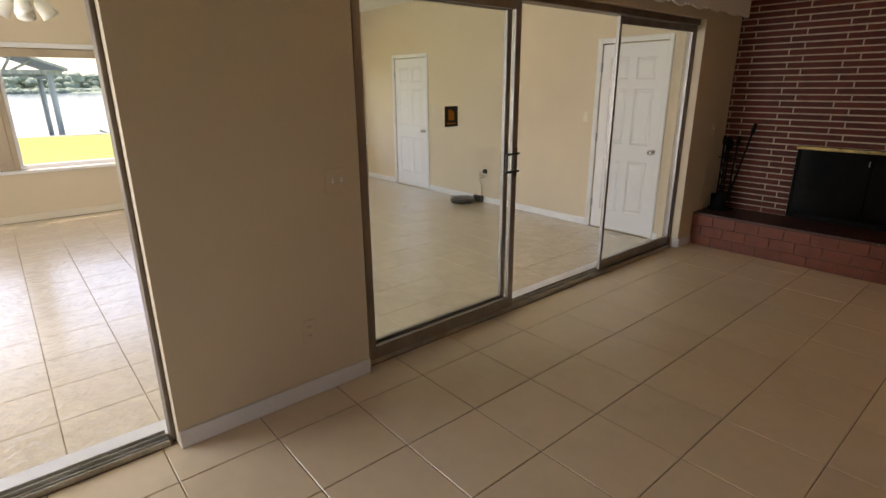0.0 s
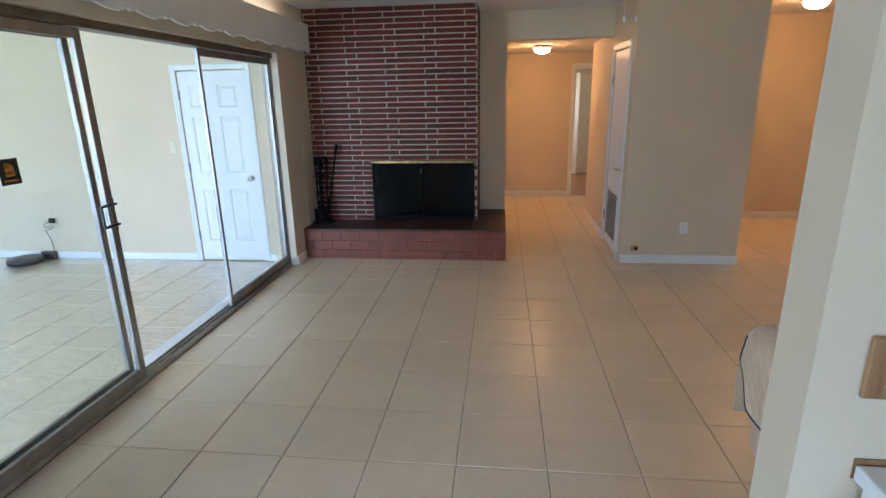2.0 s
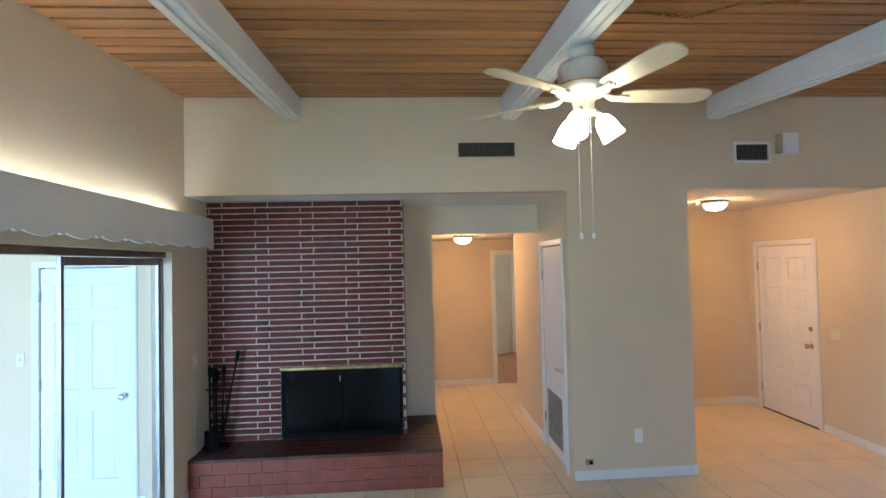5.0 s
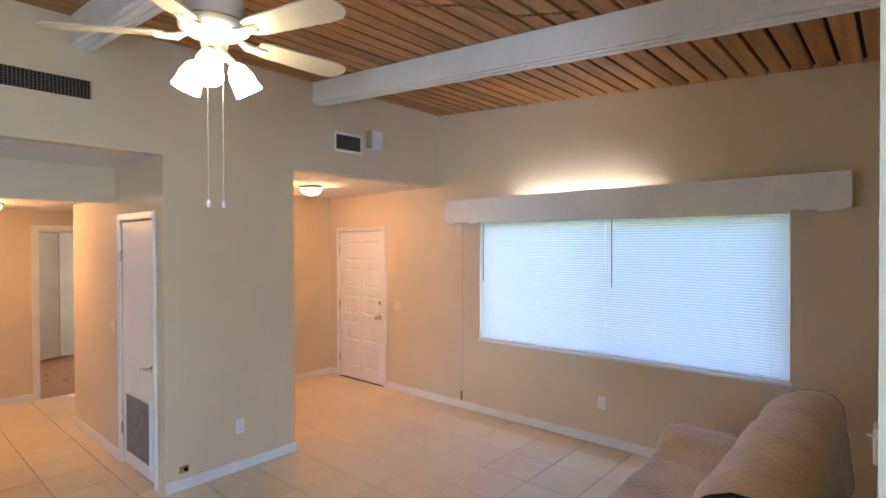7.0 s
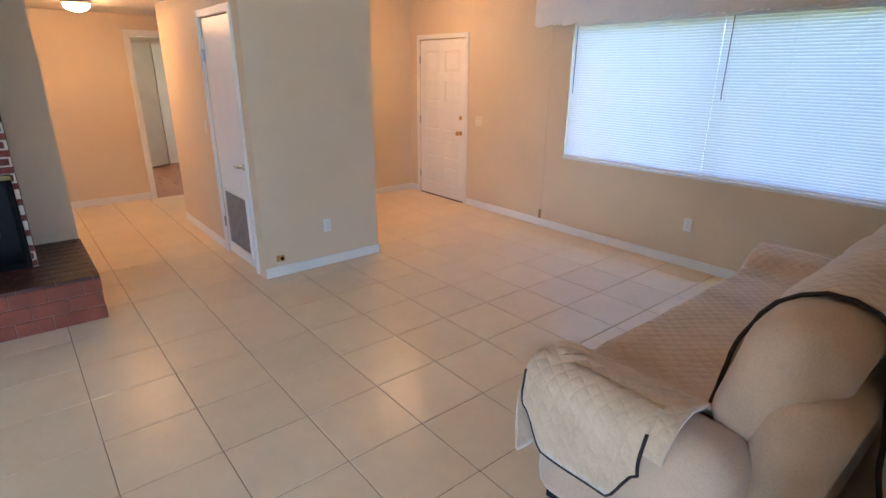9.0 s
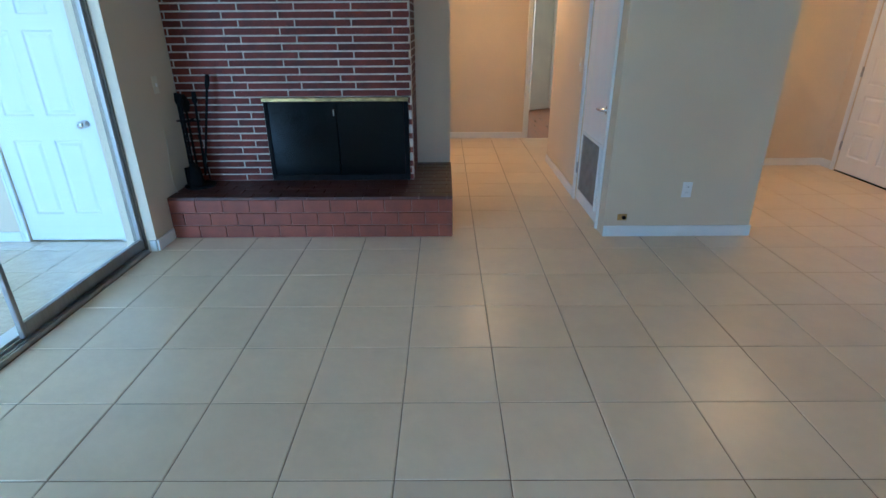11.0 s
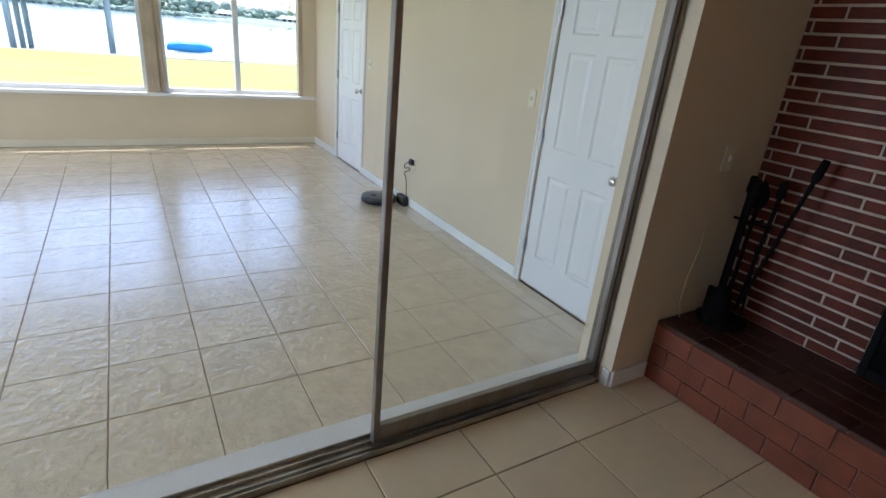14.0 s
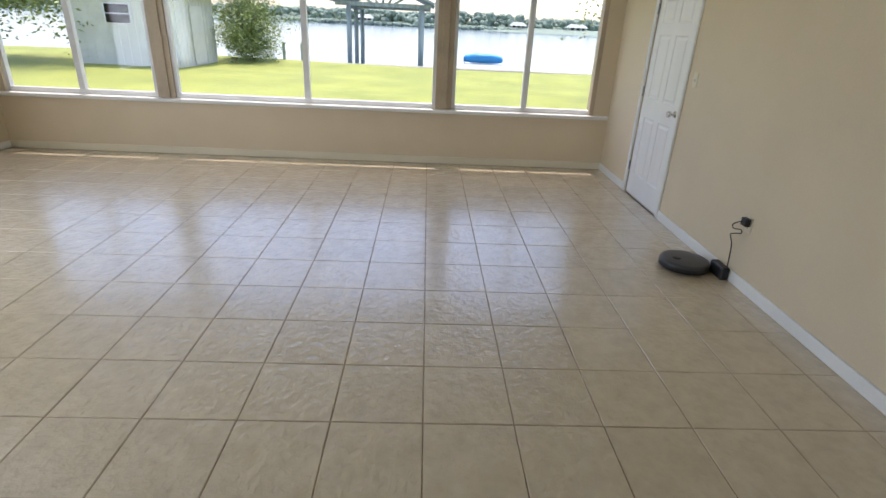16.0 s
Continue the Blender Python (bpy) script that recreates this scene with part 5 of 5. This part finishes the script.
# Unseen window, added to hold an area lamp that brightens the room.
def added_window(name, x0, x1, z0, z1, y, watts, label):
    w = thing(name, ((x0 + x1) / 2, y, z0), label, "window", kind="structure")
    bm = bmesh.new()
    for lo, hi in (((x0, y - 0.05, z0), (x0 + 0.04, y, z1)), ((x1 - 0.04, y - 0.05, z0), (x1, y, z1)), ((x0 + 0.04, y - 0.05, z0), (x1 - 0.04, y, z0 + 0.04)), ((x0 + 0.04, y - 0.05, z1 - 0.04), (x1 - 0.04, y, z1))):
        bx(bm, lo, hi, 0.003)
    part("window_frame", bm, ALUW, w)
    g = part("pane", box_bm((x0 + 0.04, y - 0.03, z0 + 0.04), (x1 - 0.04, y - 0.024, z1 - 0.04)), CLEAR, w)
    g.visible_shadow = False
    d = bpy.data.lights.new(name + "_daylight", "AREA")
    d.shape, d.size, d.size_y, d.energy, d.color = "RECTANGLE", x1 - x0 - 0.1, z1 - z0 - 0.1, watts, (0.74, 0.88, 1.0)
    o = new(name + "_daylight", d)
    o.matrix_world = look(((x0 + x1) / 2, y - 0.015, (z0 + z1) / 2), ((x0 + x1) / 2, y + 3, (z0 + z1) / 2))
    return w


added_window("added_window_5", -3.6, -0.7, 0.47, 1.95, -6.84, 30.0, "unseen sunroom window added with a fill lamp")
added_window("added_window_6", 1.2, 4.2, 0.95, 2.1, -8.54, 5.5, "unseen kitchen window added with a fill lamp")

# Out-of-view window, added so a warm area lamp lights the bedroom.
w8 = thing("added_window_7", (2.35, 4.95, 0.9), "unseen bedroom window added with a warm fill lamp", "window", kind="structure")
bm = bmesh.new()
for lo, hi in (((2.31, 4.3, 0.9), (2.36, 4.34, 2.0)), ((2.31, 5.56, 0.9), (2.36, 5.6, 2.0)), ((2.31, 4.34, 0.9), (2.36, 5.56, 0.94)), ((2.31, 4.34, 1.96), (2.36, 5.56, 2.0))):
    bx(bm, lo, hi, 0.003)
part("window_frame", bm, ALUW, w8)
d8 = bpy.data.lights.new("window_7_daylight", "AREA")
d8.shape, d8.size, d8.size_y, d8.energy, d8.color = "RECTANGLE", 1.2, 1.0, 3.0, (1.0, 0.84, 0.62)
new("window_7_daylight", d8).matrix_world = look((2.345, 4.95, 1.45), (4, 4.95, 1.4))

# ---- robot vacuum ----
rv = thing("robot_vacuum", (-3.23, 0.03, SZ), "round black robot vacuum docked by the wall", "robot vacuum")
c = (-3.23, 0.03, SZ + 0.012)
bm = bmesh.new()
lathe(bm, c, [(0.15, 0), (0.168, 0.008), (0.172, 0.03), (0.172, 0.052), (0.166, 0.062), (0.15, 0.066), (0.02, 0.067)], 40)
smooth_part("body", bm, DGREY, rv)
bm = bmesh.new()
lathe(bm, c, [(0.1745, 0.012), (0.1745, 0.044), (0.1735, 0.046), (0.1735, 0.010)], 40)
smooth_part("bumper", bm, PLBLACK, rv, "glossy black bumper ring")
bm = bmesh.new()
lathe(bm, (c[0], c[1] - 0.06, c[2] + 0.067), [(0.03, 0), (0.03, 0.004), (0.022, 0.006)], 20)
smooth_part("button", bm, PLBLACK, rv)
for dx in (-0.11, 0.11):
    bm = bmesh.new()
    lathe(bm, (c[0] + dx, c[1], SZ + 0.02), [(0.02, -0.01), (0.02, 0.01)], 12, "x")
    part("wheel", bm, RUBBER, rv)
dk = thing("charging_dock", (-3.1, 0.235, SZ), "black charging dock with a cable to outlet", "charger")
part("case", box_bm((-3.20, 0.205, SZ + 0.001), (-3.03, 0.264, SZ + 0.095), 0.012, 3), PLBLACK, dk)
bm = bmesh.new()
pts = [(-3.06, 0.25, SZ + 0.09), (-3.045, 0.235, SZ + 0.18), (-3.06, 0.235, SZ + 0.27), (-3.085, 0.225, SZ + 0.33), (-3.03, 0.215, SZ + 0.36), (-2.97, 0.22, SZ + 0.385), (-3.0, 0.23, SZ + 0.40), (-3.06, 0.22, SZ + 0.385), (-3.08, 0.22, SZ + 0.41), (-3.02, 0.23, SZ + 0.45), (-3.0, 0.265, SZ + 0.455)]
sm = []
for i in range(len(pts) - 1):
    p0, p1, p2, p3 = [Vector(pts[max(0, min(len(pts) - 1, i + k))]) for k in (-1, 0, 1, 2)]
    for k in range(6):
        t = k / 6
        sm.append(0.5 * ((2 * p1) + (p2 - p0) * t + (2 * p0 - 5 * p1 + 4 * p2 - p3) * t * t + (3 * p1 - p0 - 3 * p2 + p3) * t ** 3))
tube(bm, sm, 0.004, 6)
smooth_part("cable", bm, RUBBER, dk, "coiled black cable")
part("adapter", box_bm((-3.035, 0.235, 0.29), (-2.975, 0.271, 0.345), 0.005), PLBLACK, dk, "black plug adapter")

# ---- outdoors ----
GZ = -0.42
bm = bmesh.new()
g0 = [[bm.verts.new((-6.25 - 19.6 * i / 24 if i < 25 else 0, -60 + 100 * j / 40, GZ + (0.04 * math.sin(i * 0.7 + j * 0.5) if 2 < i < 24 else 0) + 0.10 * smoothstep(16, 22, i) * math.sin(j * 0.45))) for j in range(41)] for i in range(25)]
for a, b in zip(g0, g0[1:]):
    for j in range(40):
        bm.faces.new((a[j], a[j + 1], b[j + 1], b[j]))
tagged(obj("ground", bm, GRASS, True), "sunlit mown green lawn sloping to the lake", "lawn", kind="structure")
structure("ground_plot", box_bm((-6.25, -60, GZ - 0.6), (60, 40, GZ - 0.02)), GRASS, "mown lawn around the house", "ground")
structure("seawall", box_bm((-26.25, -60, -1.6), (-25.85, 40, GZ - 0.05), 0.03), STONE, "low concrete seawall at the lake edge", "wall")
structure("water", box_bm((-900, -900, -1.5), (-26.25, 900, -0.95)), WATER, "bright calm lake", "water")

gr = random.Random(3)
verts, faces = [], []
for i in range(9000):
    x, y = -6.6 - 19 * gr.random() ** 0.8, gr.uniform(-14, 9)
    h, a = gr.uniform(0.012, 0.025), gr.uniform(0, 6.3)
    z = GZ - 0.01
    k = len(verts)
    dx, dy = 0.008 * math.cos(a), 0.008 * math.sin(a)
    verts += [(x - dx, y - dy, z), (x + dx, y + dy, z), (x + gr.uniform(-0.03, 0.03), y + gr.uniform(-0.03, 0.03), z + h)]
    faces.append((k, k + 1, k + 2))
me = bpy.data.meshes.new("grass")
me.from_pydata(verts, [], faces)
me.materials.append(GRASS)
tagged(new("grass", me), "short green grass blades on the lawn", "grass", kind="stuff")

# far shore: land and woods with haze in their colour, a few pale houses
bm = bmesh.new()
fr = random.Random(7)
prof = [(-330, -1.2), (-345, 1.2), (-420, 4.0), (-900, 8.0)]
cols = []
for j in range(61):
    y = -700 + 1400 * j / 60
    cols.append([bm.verts.new((x + 12 * math.sin(j * 0.6), y, z)) for x, z in prof])
for a, b in zip(cols, cols[1:]):
    for i in range(3):
        bm.faces.new((a[i], a[i + 1], b[i + 1], b[i]))
tagged(obj("far_shore", bm, HAZY_WOODS), "low far shore of the lake, haze mixed into its green", "ground", kind="structure")
ico = bmesh.new()
bmesh.ops.create_icosphere(ico, subdivisions=2, radius=1)
tv = [v.co.copy() for v in ico.verts]
tf = [[v.index for v in f.verts] for f in ico.faces]
ico.free()
verts, faces = [], []
for i in range(5200):
    y = -420 + 840 * fr.random()
    x = -348 - fr.uniform(0, 50)
    r = fr.uniform(0.9, 2.4)
    zb = fr.uniform(0.0, 7.0 + 4.0 * noise.noise(Vector((y * 0.02, 0, 3))))
    if i % 4 == 0:
        x, r, zb = -334 - fr.uniform(0, 8), fr.uniform(0.9, 1.6), fr.uniform(-0.6, 0.3)
    k = len(verts)
    s = fr.uniform(0, 50)
    for v in tv:
        q = v * (1 + 0.45 * noise.noise(v * 2.4 + Vector((s, 0, 0))))
        verts.append((x + q.x * r, y + q.y * r * 1.25, zb + q.z * r))
    faces += [[k + a for a in f] for f in tf]
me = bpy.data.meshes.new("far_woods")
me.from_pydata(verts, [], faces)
me.materials.append(HAZY_WOODS)
tagged(new("far_woods", me), "line of woods across the lake, haze mixed into their green", "woods", kind="stuff")
for i, (y, w, h) in enumerate(((-40, 9, 2.2), (52, 8, 2.0), (88, 10, 2.4), (-120, 9, 2.2), (150, 9, 2.2))):
    ho = thing("lake_house", (-342, y, 0.5), "small pale house among trees across the lake", "house", "far lake houses")
    part("wall", box_bm((-345, y - w / 2, 0.3), (-338, y + w / 2, 0.5 + h)), SIDING, ho)
    bm = bmesh.new()
    v = [bm.verts.new(p) for p in ((-346, y - w / 2 - 1, 0.5 + h), (-337, y - w / 2 - 1, 0.5 + h), (-337, y + w / 2 + 1, 0.5 + h), (-346, y + w / 2 + 1, 0.5 + h), (-341.5, y - w / 2 + 1, 2.6 + h), (-341.5, y + w / 2 - 1, 2.6 + h))]
    for ids in ((0, 1, 2, 3), (0, 1, 4), (2, 3, 5), (1, 2, 5, 4), (3, 0, 4, 5)):
        bm.faces.new([v[k] for k in ids])
    part("roof", bm, GREYWOOD, ho)
    for k in range(3):
        part("window", box_bm((-337.98, y - w / 3 + k * w / 3 - 1, 1.6), (-337.9, y - w / 3 + k * w / 3 + 1, 2.8)), BLKGLASS, ho)

# boathouse on piles
bh = thing("boathouse", (-32, -4.3, -0.95), "grey weathered timber boathouse roof on tall piles", "boathouse")
for x in (-30.0, -36.0):
    for y in (-6.1, -2.3):
        bm = bmesh.new()
        tube(bm, [(x, y, -1.5), (x, y, 2.25)], 0.13, 12)
        smooth_part("pile", bm, GREYWOOD, bh)
bm = bmesh.new()
tube(bm, [(-33.0, -6.1, -1.5), (-33.0, -6.1, 2.25)], 0.12, 12)
smooth_part("pile", bm, GREYWOOD, bh)
bm = bmesh.new()
y0, y1, zc, za = -7.0, -1.6, 2.28, 3.35
ym = (y0 + y1) / 2
for s, yy in ((1, y0), (-1, y1)):
    q = [bm.verts.new(p) for p in ((-29.3, yy, zc), (-36.7, yy, zc), (-36.7, ym, za), (-29.3, ym, za), (-29.3, yy, zc + 0.12), (-36.7, yy, zc + 0.12), (-36.7, ym, za + 0.12), (-29.3, ym, za + 0.12))]
    for ids in ((0, 1, 2, 3), (4, 5, 6, 7), (0, 1, 5, 4), (0, 3, 7, 4), (1, 2, 6, 5)):
        bm.faces.new([q[k] for k in ids])
part("roof", bm, GREYWOOD, bh, "shallow grey gable roof")
bm = bmesh.new()
bx(bm, (-30.08, y0 + 0.2, 2.12), (-29.92, y1 - 0.2, 2.32))
bx(bm, (-36.08, y0 + 0.2, 2.12), (-35.92, y1 - 0.2, 2.32))
bx(bm, (-36, -6.2, 2.0), (-30.1, -6.0, 2.12))
bx(bm, (-36, -2.4, 2.0), (-30.1, -2.2, 2.12))
part("tie_beam", bm, GREYWOOD, bh)
for dy in (-1.5, -0.75, 0, 0.75, 1.5):
    bm = bmesh.new()
    tube(bm, [(-30, ym + dy * 0.4, 2.3), (-30, ym + dy, 2.34 + (2.7 - abs(dy)) * 0.36)], 0.06, 6)
    part("strut", bm, GREYWOOD, bh)
dock = thing("dock", (-29, 1.2, -0.95), "low weathered dock beside the lawn", "dock")
part("deck", box_bm((-31.0, -0.6, -0.72), (-28.0, 3.2, -0.58), 0.02), GREYWOOD, dock)
for x in (-30.8, -28.2):
    for y in (-0.4, 1.3, 3.0):
        bm = bmesh.new()
        tube(bm, [(x, y, -1.5), (x, y, -0.725)], 0.09, 8)
        part("pile", bm, GREYWOOD, dock)
boat = thing("covered_boat", (-32.2, 1.35, -0.95), "small boat under a bright blue tarpaulin", "boat")
bm = bmesh.new()
bx(bm, (-32.8, 0.25, -0.9), (-31.6, 2.45, -0.5), 0.12, 3)
smooth_part("hull", bm, ALUW, boat)
bm = bmesh.new()
bx(bm, (-32.9, 0.2, -0.52), (-31.5, 2.5, -0.15), 0.14, 3)
bmesh.ops.subdivide_edges(bm, edges=[e for e in bm.edges if e.calc_length() > 0.5], cuts=6, use_grid_fill=True)
for v in bm.verts:
    u = (v.co.y - 1.35) / 1.15
    v.co.x = -32.2 + (v.co.x + 32.2) * (1 - 0.55 * u * u)
    v.co.z += (0.10 - 0.16 * u * u) * (1 if v.co.z > -0.35 else 0)
    v.co += noise.noise_vector(v.co * 2.5) * 0.06
smooth_part("tarpaulin", bm, BLUE, boat, "bright blue cover")

structure("jetty", box_bm((-31.1, -0.2, -1.6), (-29.6, 3.3, -0.64), 0.05, 2), STONE, "low grey stone jetty beside the boat", "jetty")

# shed
sh = thing("garden_shed", (-21.3, -12.3, GZ), "pale wooden garden shed with brown shingled roof", "shed")
x0, x1, y0, y1, zt = -23.0, -19.5, -14.2, -10.57, 1.95
bm = bmesh.new()
bx(bm, (x0, y0, GZ - 0.05), (x1, y1, zt))
for i in range(12):
    xx = x0 + 0.15 + i * 0.29
    bx(bm, (xx, y1 + 0.0005, GZ), (xx + 0.03, y1 + 0.015, zt))
for i in range(12):
    yy = y0 + 0.15 + i * 0.3
    bx(bm, (x1 + 0.0005, yy, GZ), (x1 + 0.015, yy + 0.03, zt))
part("wall", bm, SIDING, sh, "pale vertical siding")
bm = bmesh.new()
ym = (y0 + y1) / 2
q = [bm.verts.new(p) for p in ((x0 - 0.3, y0 - 0.3, zt), (x1 + 0.3, y0 - 0.3, zt), (x1 + 0.3, y1 + 0.3, zt), (x0 - 0.3, y1 + 0.3, zt), (x0 - 0.3, ym, zt + 1.1), (x1 + 0.3, ym, zt + 1.1))]
for ids in ((0, 1, 2, 3), (0, 1, 5, 4), (2, 3, 4, 5), (1, 2, 5), (0, 3, 4)):
    bm.faces.new([q[k] for k in ids])
part("roof", bm, SHINGLE, sh)
dr = part("door", box_bm((-21.7, y1 + 0.016, GZ + 0.05), (-20.7, y1 + 0.05, 1.65), 0.01), SIDING, sh, "pale plank door")
bm = bmesh.new()
for z in (GZ + 0.07, 0.65, 1.55):
    bx(bm, (-21.68, y1 + 0.0505, z), (-20.72, y1 + 0.07, z + 0.09))
part("brace", bm, SIDING, dr)
wn = part("window", box_bm((x1 + 0.016, -12.9, 0.95), (x1 + 0.05, -12.0, 1.6), 0.01), ALUW, sh)
for a in (0.98, 1.29):
    part("pane", box_bm((x1 + 0.0505, -12.85, a), (x1 + 0.056, -12.05, a + 0.28)), BLKGLASS, wn)


def tree(name, at, h, crown_r, crown_c, n, leaf, label, seed, limbs=7):
    r = random.Random(seed)
    t = thing(name, at, label, "tree")
    bm = bmesh.new()
    A = Vector(at)
    C = Vector(crown_c)
    tube(bm, [A + Vector((0, 0, -0.1)), A + Vector((0.1, 0.05, h * 0.25)), A.lerp(C, 0.7)], [0.05 * h * 0.6, 0.036 * h * 0.6, 0.02 * h * 0.6], 10)
    for k in range(limbs):
        d = Vector((r.uniform(-1, 1), r.uniform(-1, 1), r.uniform(-0.1, 0.9))).normalized()
        s = A.lerp(C, r.uniform(0.35, 0.7))
        e = C + Vector((d.x * crown_r[0], d.y * crown_r[1], d.z * crown_r[2])) * 0.75
        tube(bm, [s, s.lerp(e, 0.5) + Vector((0, 0, 0.15)), e], [0.012 * h * 0.6, 0.007 * h * 0.6, 0.01], 6)
    smooth_part("trunk", bm, BARK, t)
    verts, faces = [], []
    clumps = [C + Vector((r.gauss(0, 0.45) * crown_r[0], r.gauss(0, 0.45) * crown_r[1], r.gauss(0, 0.42) * crown_r[2])) for _ in range(max(12, n // 60))]
    for i in range(n):
        p = r.choice(clumps) + Vector((r.gauss(0, 1), r.gauss(0, 1), r.gauss(0, 0.8))) * (0.16 * crown_r[0])
        u = Vector((r.uniform(-1, 1), r.uniform(-1, 1), r.uniform(-0.6, 0.6))).normalized()
        w = u.cross(Vector((r.uniform(-1, 1), r.uniform(-1, 1), r.uniform(-1, 1)))).normalized()
        L = leaf * r.uniform(0.6, 1.3)
        k = len(verts)
        verts += [tuple(p - u * L), tuple(p + w * L * 0.45), tuple(p + u * L), tuple(p - w * L * 0.45)]
        faces.append((k, k + 1, k + 2, k + 3))
    me = bpy.data.meshes.new("crown")
    me.from_pydata(verts, [], faces)
    me.materials.append(LEAFM)
    ob = new("crown", me)
    under(ob, t, "leafy green crown")
    tagged(ob, kind="")
    return t


tree("shrub_tree", (-24.3, -9.9, GZ), 2.4, (1.45, 1.25, 1.75), (-24.2, -9.6, 0.95), 15000, 0.06, "bushy green tree beside the shed", 11)
tree("yard_tree", (-19.6, -17.0, GZ), 5.0, (2.4, 3.2, 2.6), (-20.0, -17.0, 3.2), 26000, 0.085, "leafy green tree behind the shed", 12)
tree("oak_tree", (-14.5, 7.5, GZ), 6.0, (2.6, 3.6, 1.9), (-14.2, 5.2, 4.3), 14000, 0.07, "spreading oak shading the lawn", 13, 9)
for x, y in ((-25.6, -8.5), (-25.7, -7.7)):
    ps = thing("fence_post", (x, y, GZ), "short grey wooden post at the water", "post")
    bm = bmesh.new()
    tube(bm, [(x, y, GZ - 0.3), (x, y, 0.35)], 0.07, 8)
    part("post", bm, GREYWOOD, ps)


# ---- floor tiles ----
tile_cache = {}


def tile_mesh(w, d, material):
    key = (round(w, 3), round(d, 3), material.name)
    if key not in tile_cache:
        bm = bmesh.new()
        b = 0.003
        lo = [bm.verts.new(p) for p in ((-w / 2, -d / 2, -0.0034), (w / 2, -d / 2, -0.0034), (w / 2, d / 2, -0.0034), (-w / 2, d / 2, -0.0034))]
        hi = [bm.verts.new(p) for p in ((-w / 2 + b, -d / 2 + b, 0), (w / 2 - b, -d / 2 + b, 0), (w / 2 - b, d / 2 - b, 0), (-w / 2 + b, d / 2 - b, 0))]
        for k in range(4):
            bm.faces.new((lo[k], lo[(k + 1) % 4], hi[(k + 1) % 4], hi[k]))
        bm.faces.new(hi)
        me = bpy.data.meshes.new("tile")
        bm.to_mesh(me)
        bm.free()
        me.materials.append(material)
        tile_cache[key] = me
    return tile_cache[key]


def lay(floor, x0, x1, y0, y1, gx, gy, px, py, z, near, material, blocked, rest_label):
    rest = bmesh.new()
    tr = random.Random(9)
    i = math.floor((x0 - gx) / px)
    while gx + i * px < x1:
        j = math.floor((y0 - gy) / py)
        while gy + j * py < y1:
            a, b = max(gx + i * px, x0), min(gx + (i + 1) * px, x1)
            c, d = max(gy + j * py, y0), min(gy + (j + 1) * py, y1)
            j += 1
            if b - a < 0.02 or d - c < 0.02 or any(a >= q[0] and b <= q[1] and c >= q[2] and d <= q[3] for q in blocked):
                continue
            if c >= near:
                ob = new("tile", tile_mesh(b - a - 0.003, d - c - 0.003, material))
                ob.matrix_basis = pose((a + b) / 2, (c + d) / 2, z + tr.uniform(-0.0006, 0.0002), tr.uniform(-0.08, 0.08), tr.uniform(-0.08, 0.08), 0)
                under_at(ob, floor)
            else:
                bx(rest, (a + 0.0025, c + 0.0025, z - 0.0034), (b - 0.0025, d - 0.0025, z))
        i += 1
    r = part("tiles", rest, material, floor, rest_label)
    tagged(r, kind="stuff")


lay(floor_l, SX + 0.163, XR, -8.5, 3.62, 0.694, -1.85, 0.406, 0.406, 0.0, -5.3, TILE,
    [(XL, 1.85, 0.1, 1.2), (3.3, 4.3, 0.1, 2.3), (-0.2, 2.1, 1.0, 3.7), (4.3, 6.3, 2.1, 3.7), (-0.2, 2.1, 0.05, 1.1)], "beige tiles of the kitchen end")
lay(floor_s, WX, SX, -6.8, SY, -1.552, -1.868, 0.404, 0.393, SZ, -6.2, SUNTILE, [], "beige tiles of the far sunroom end")
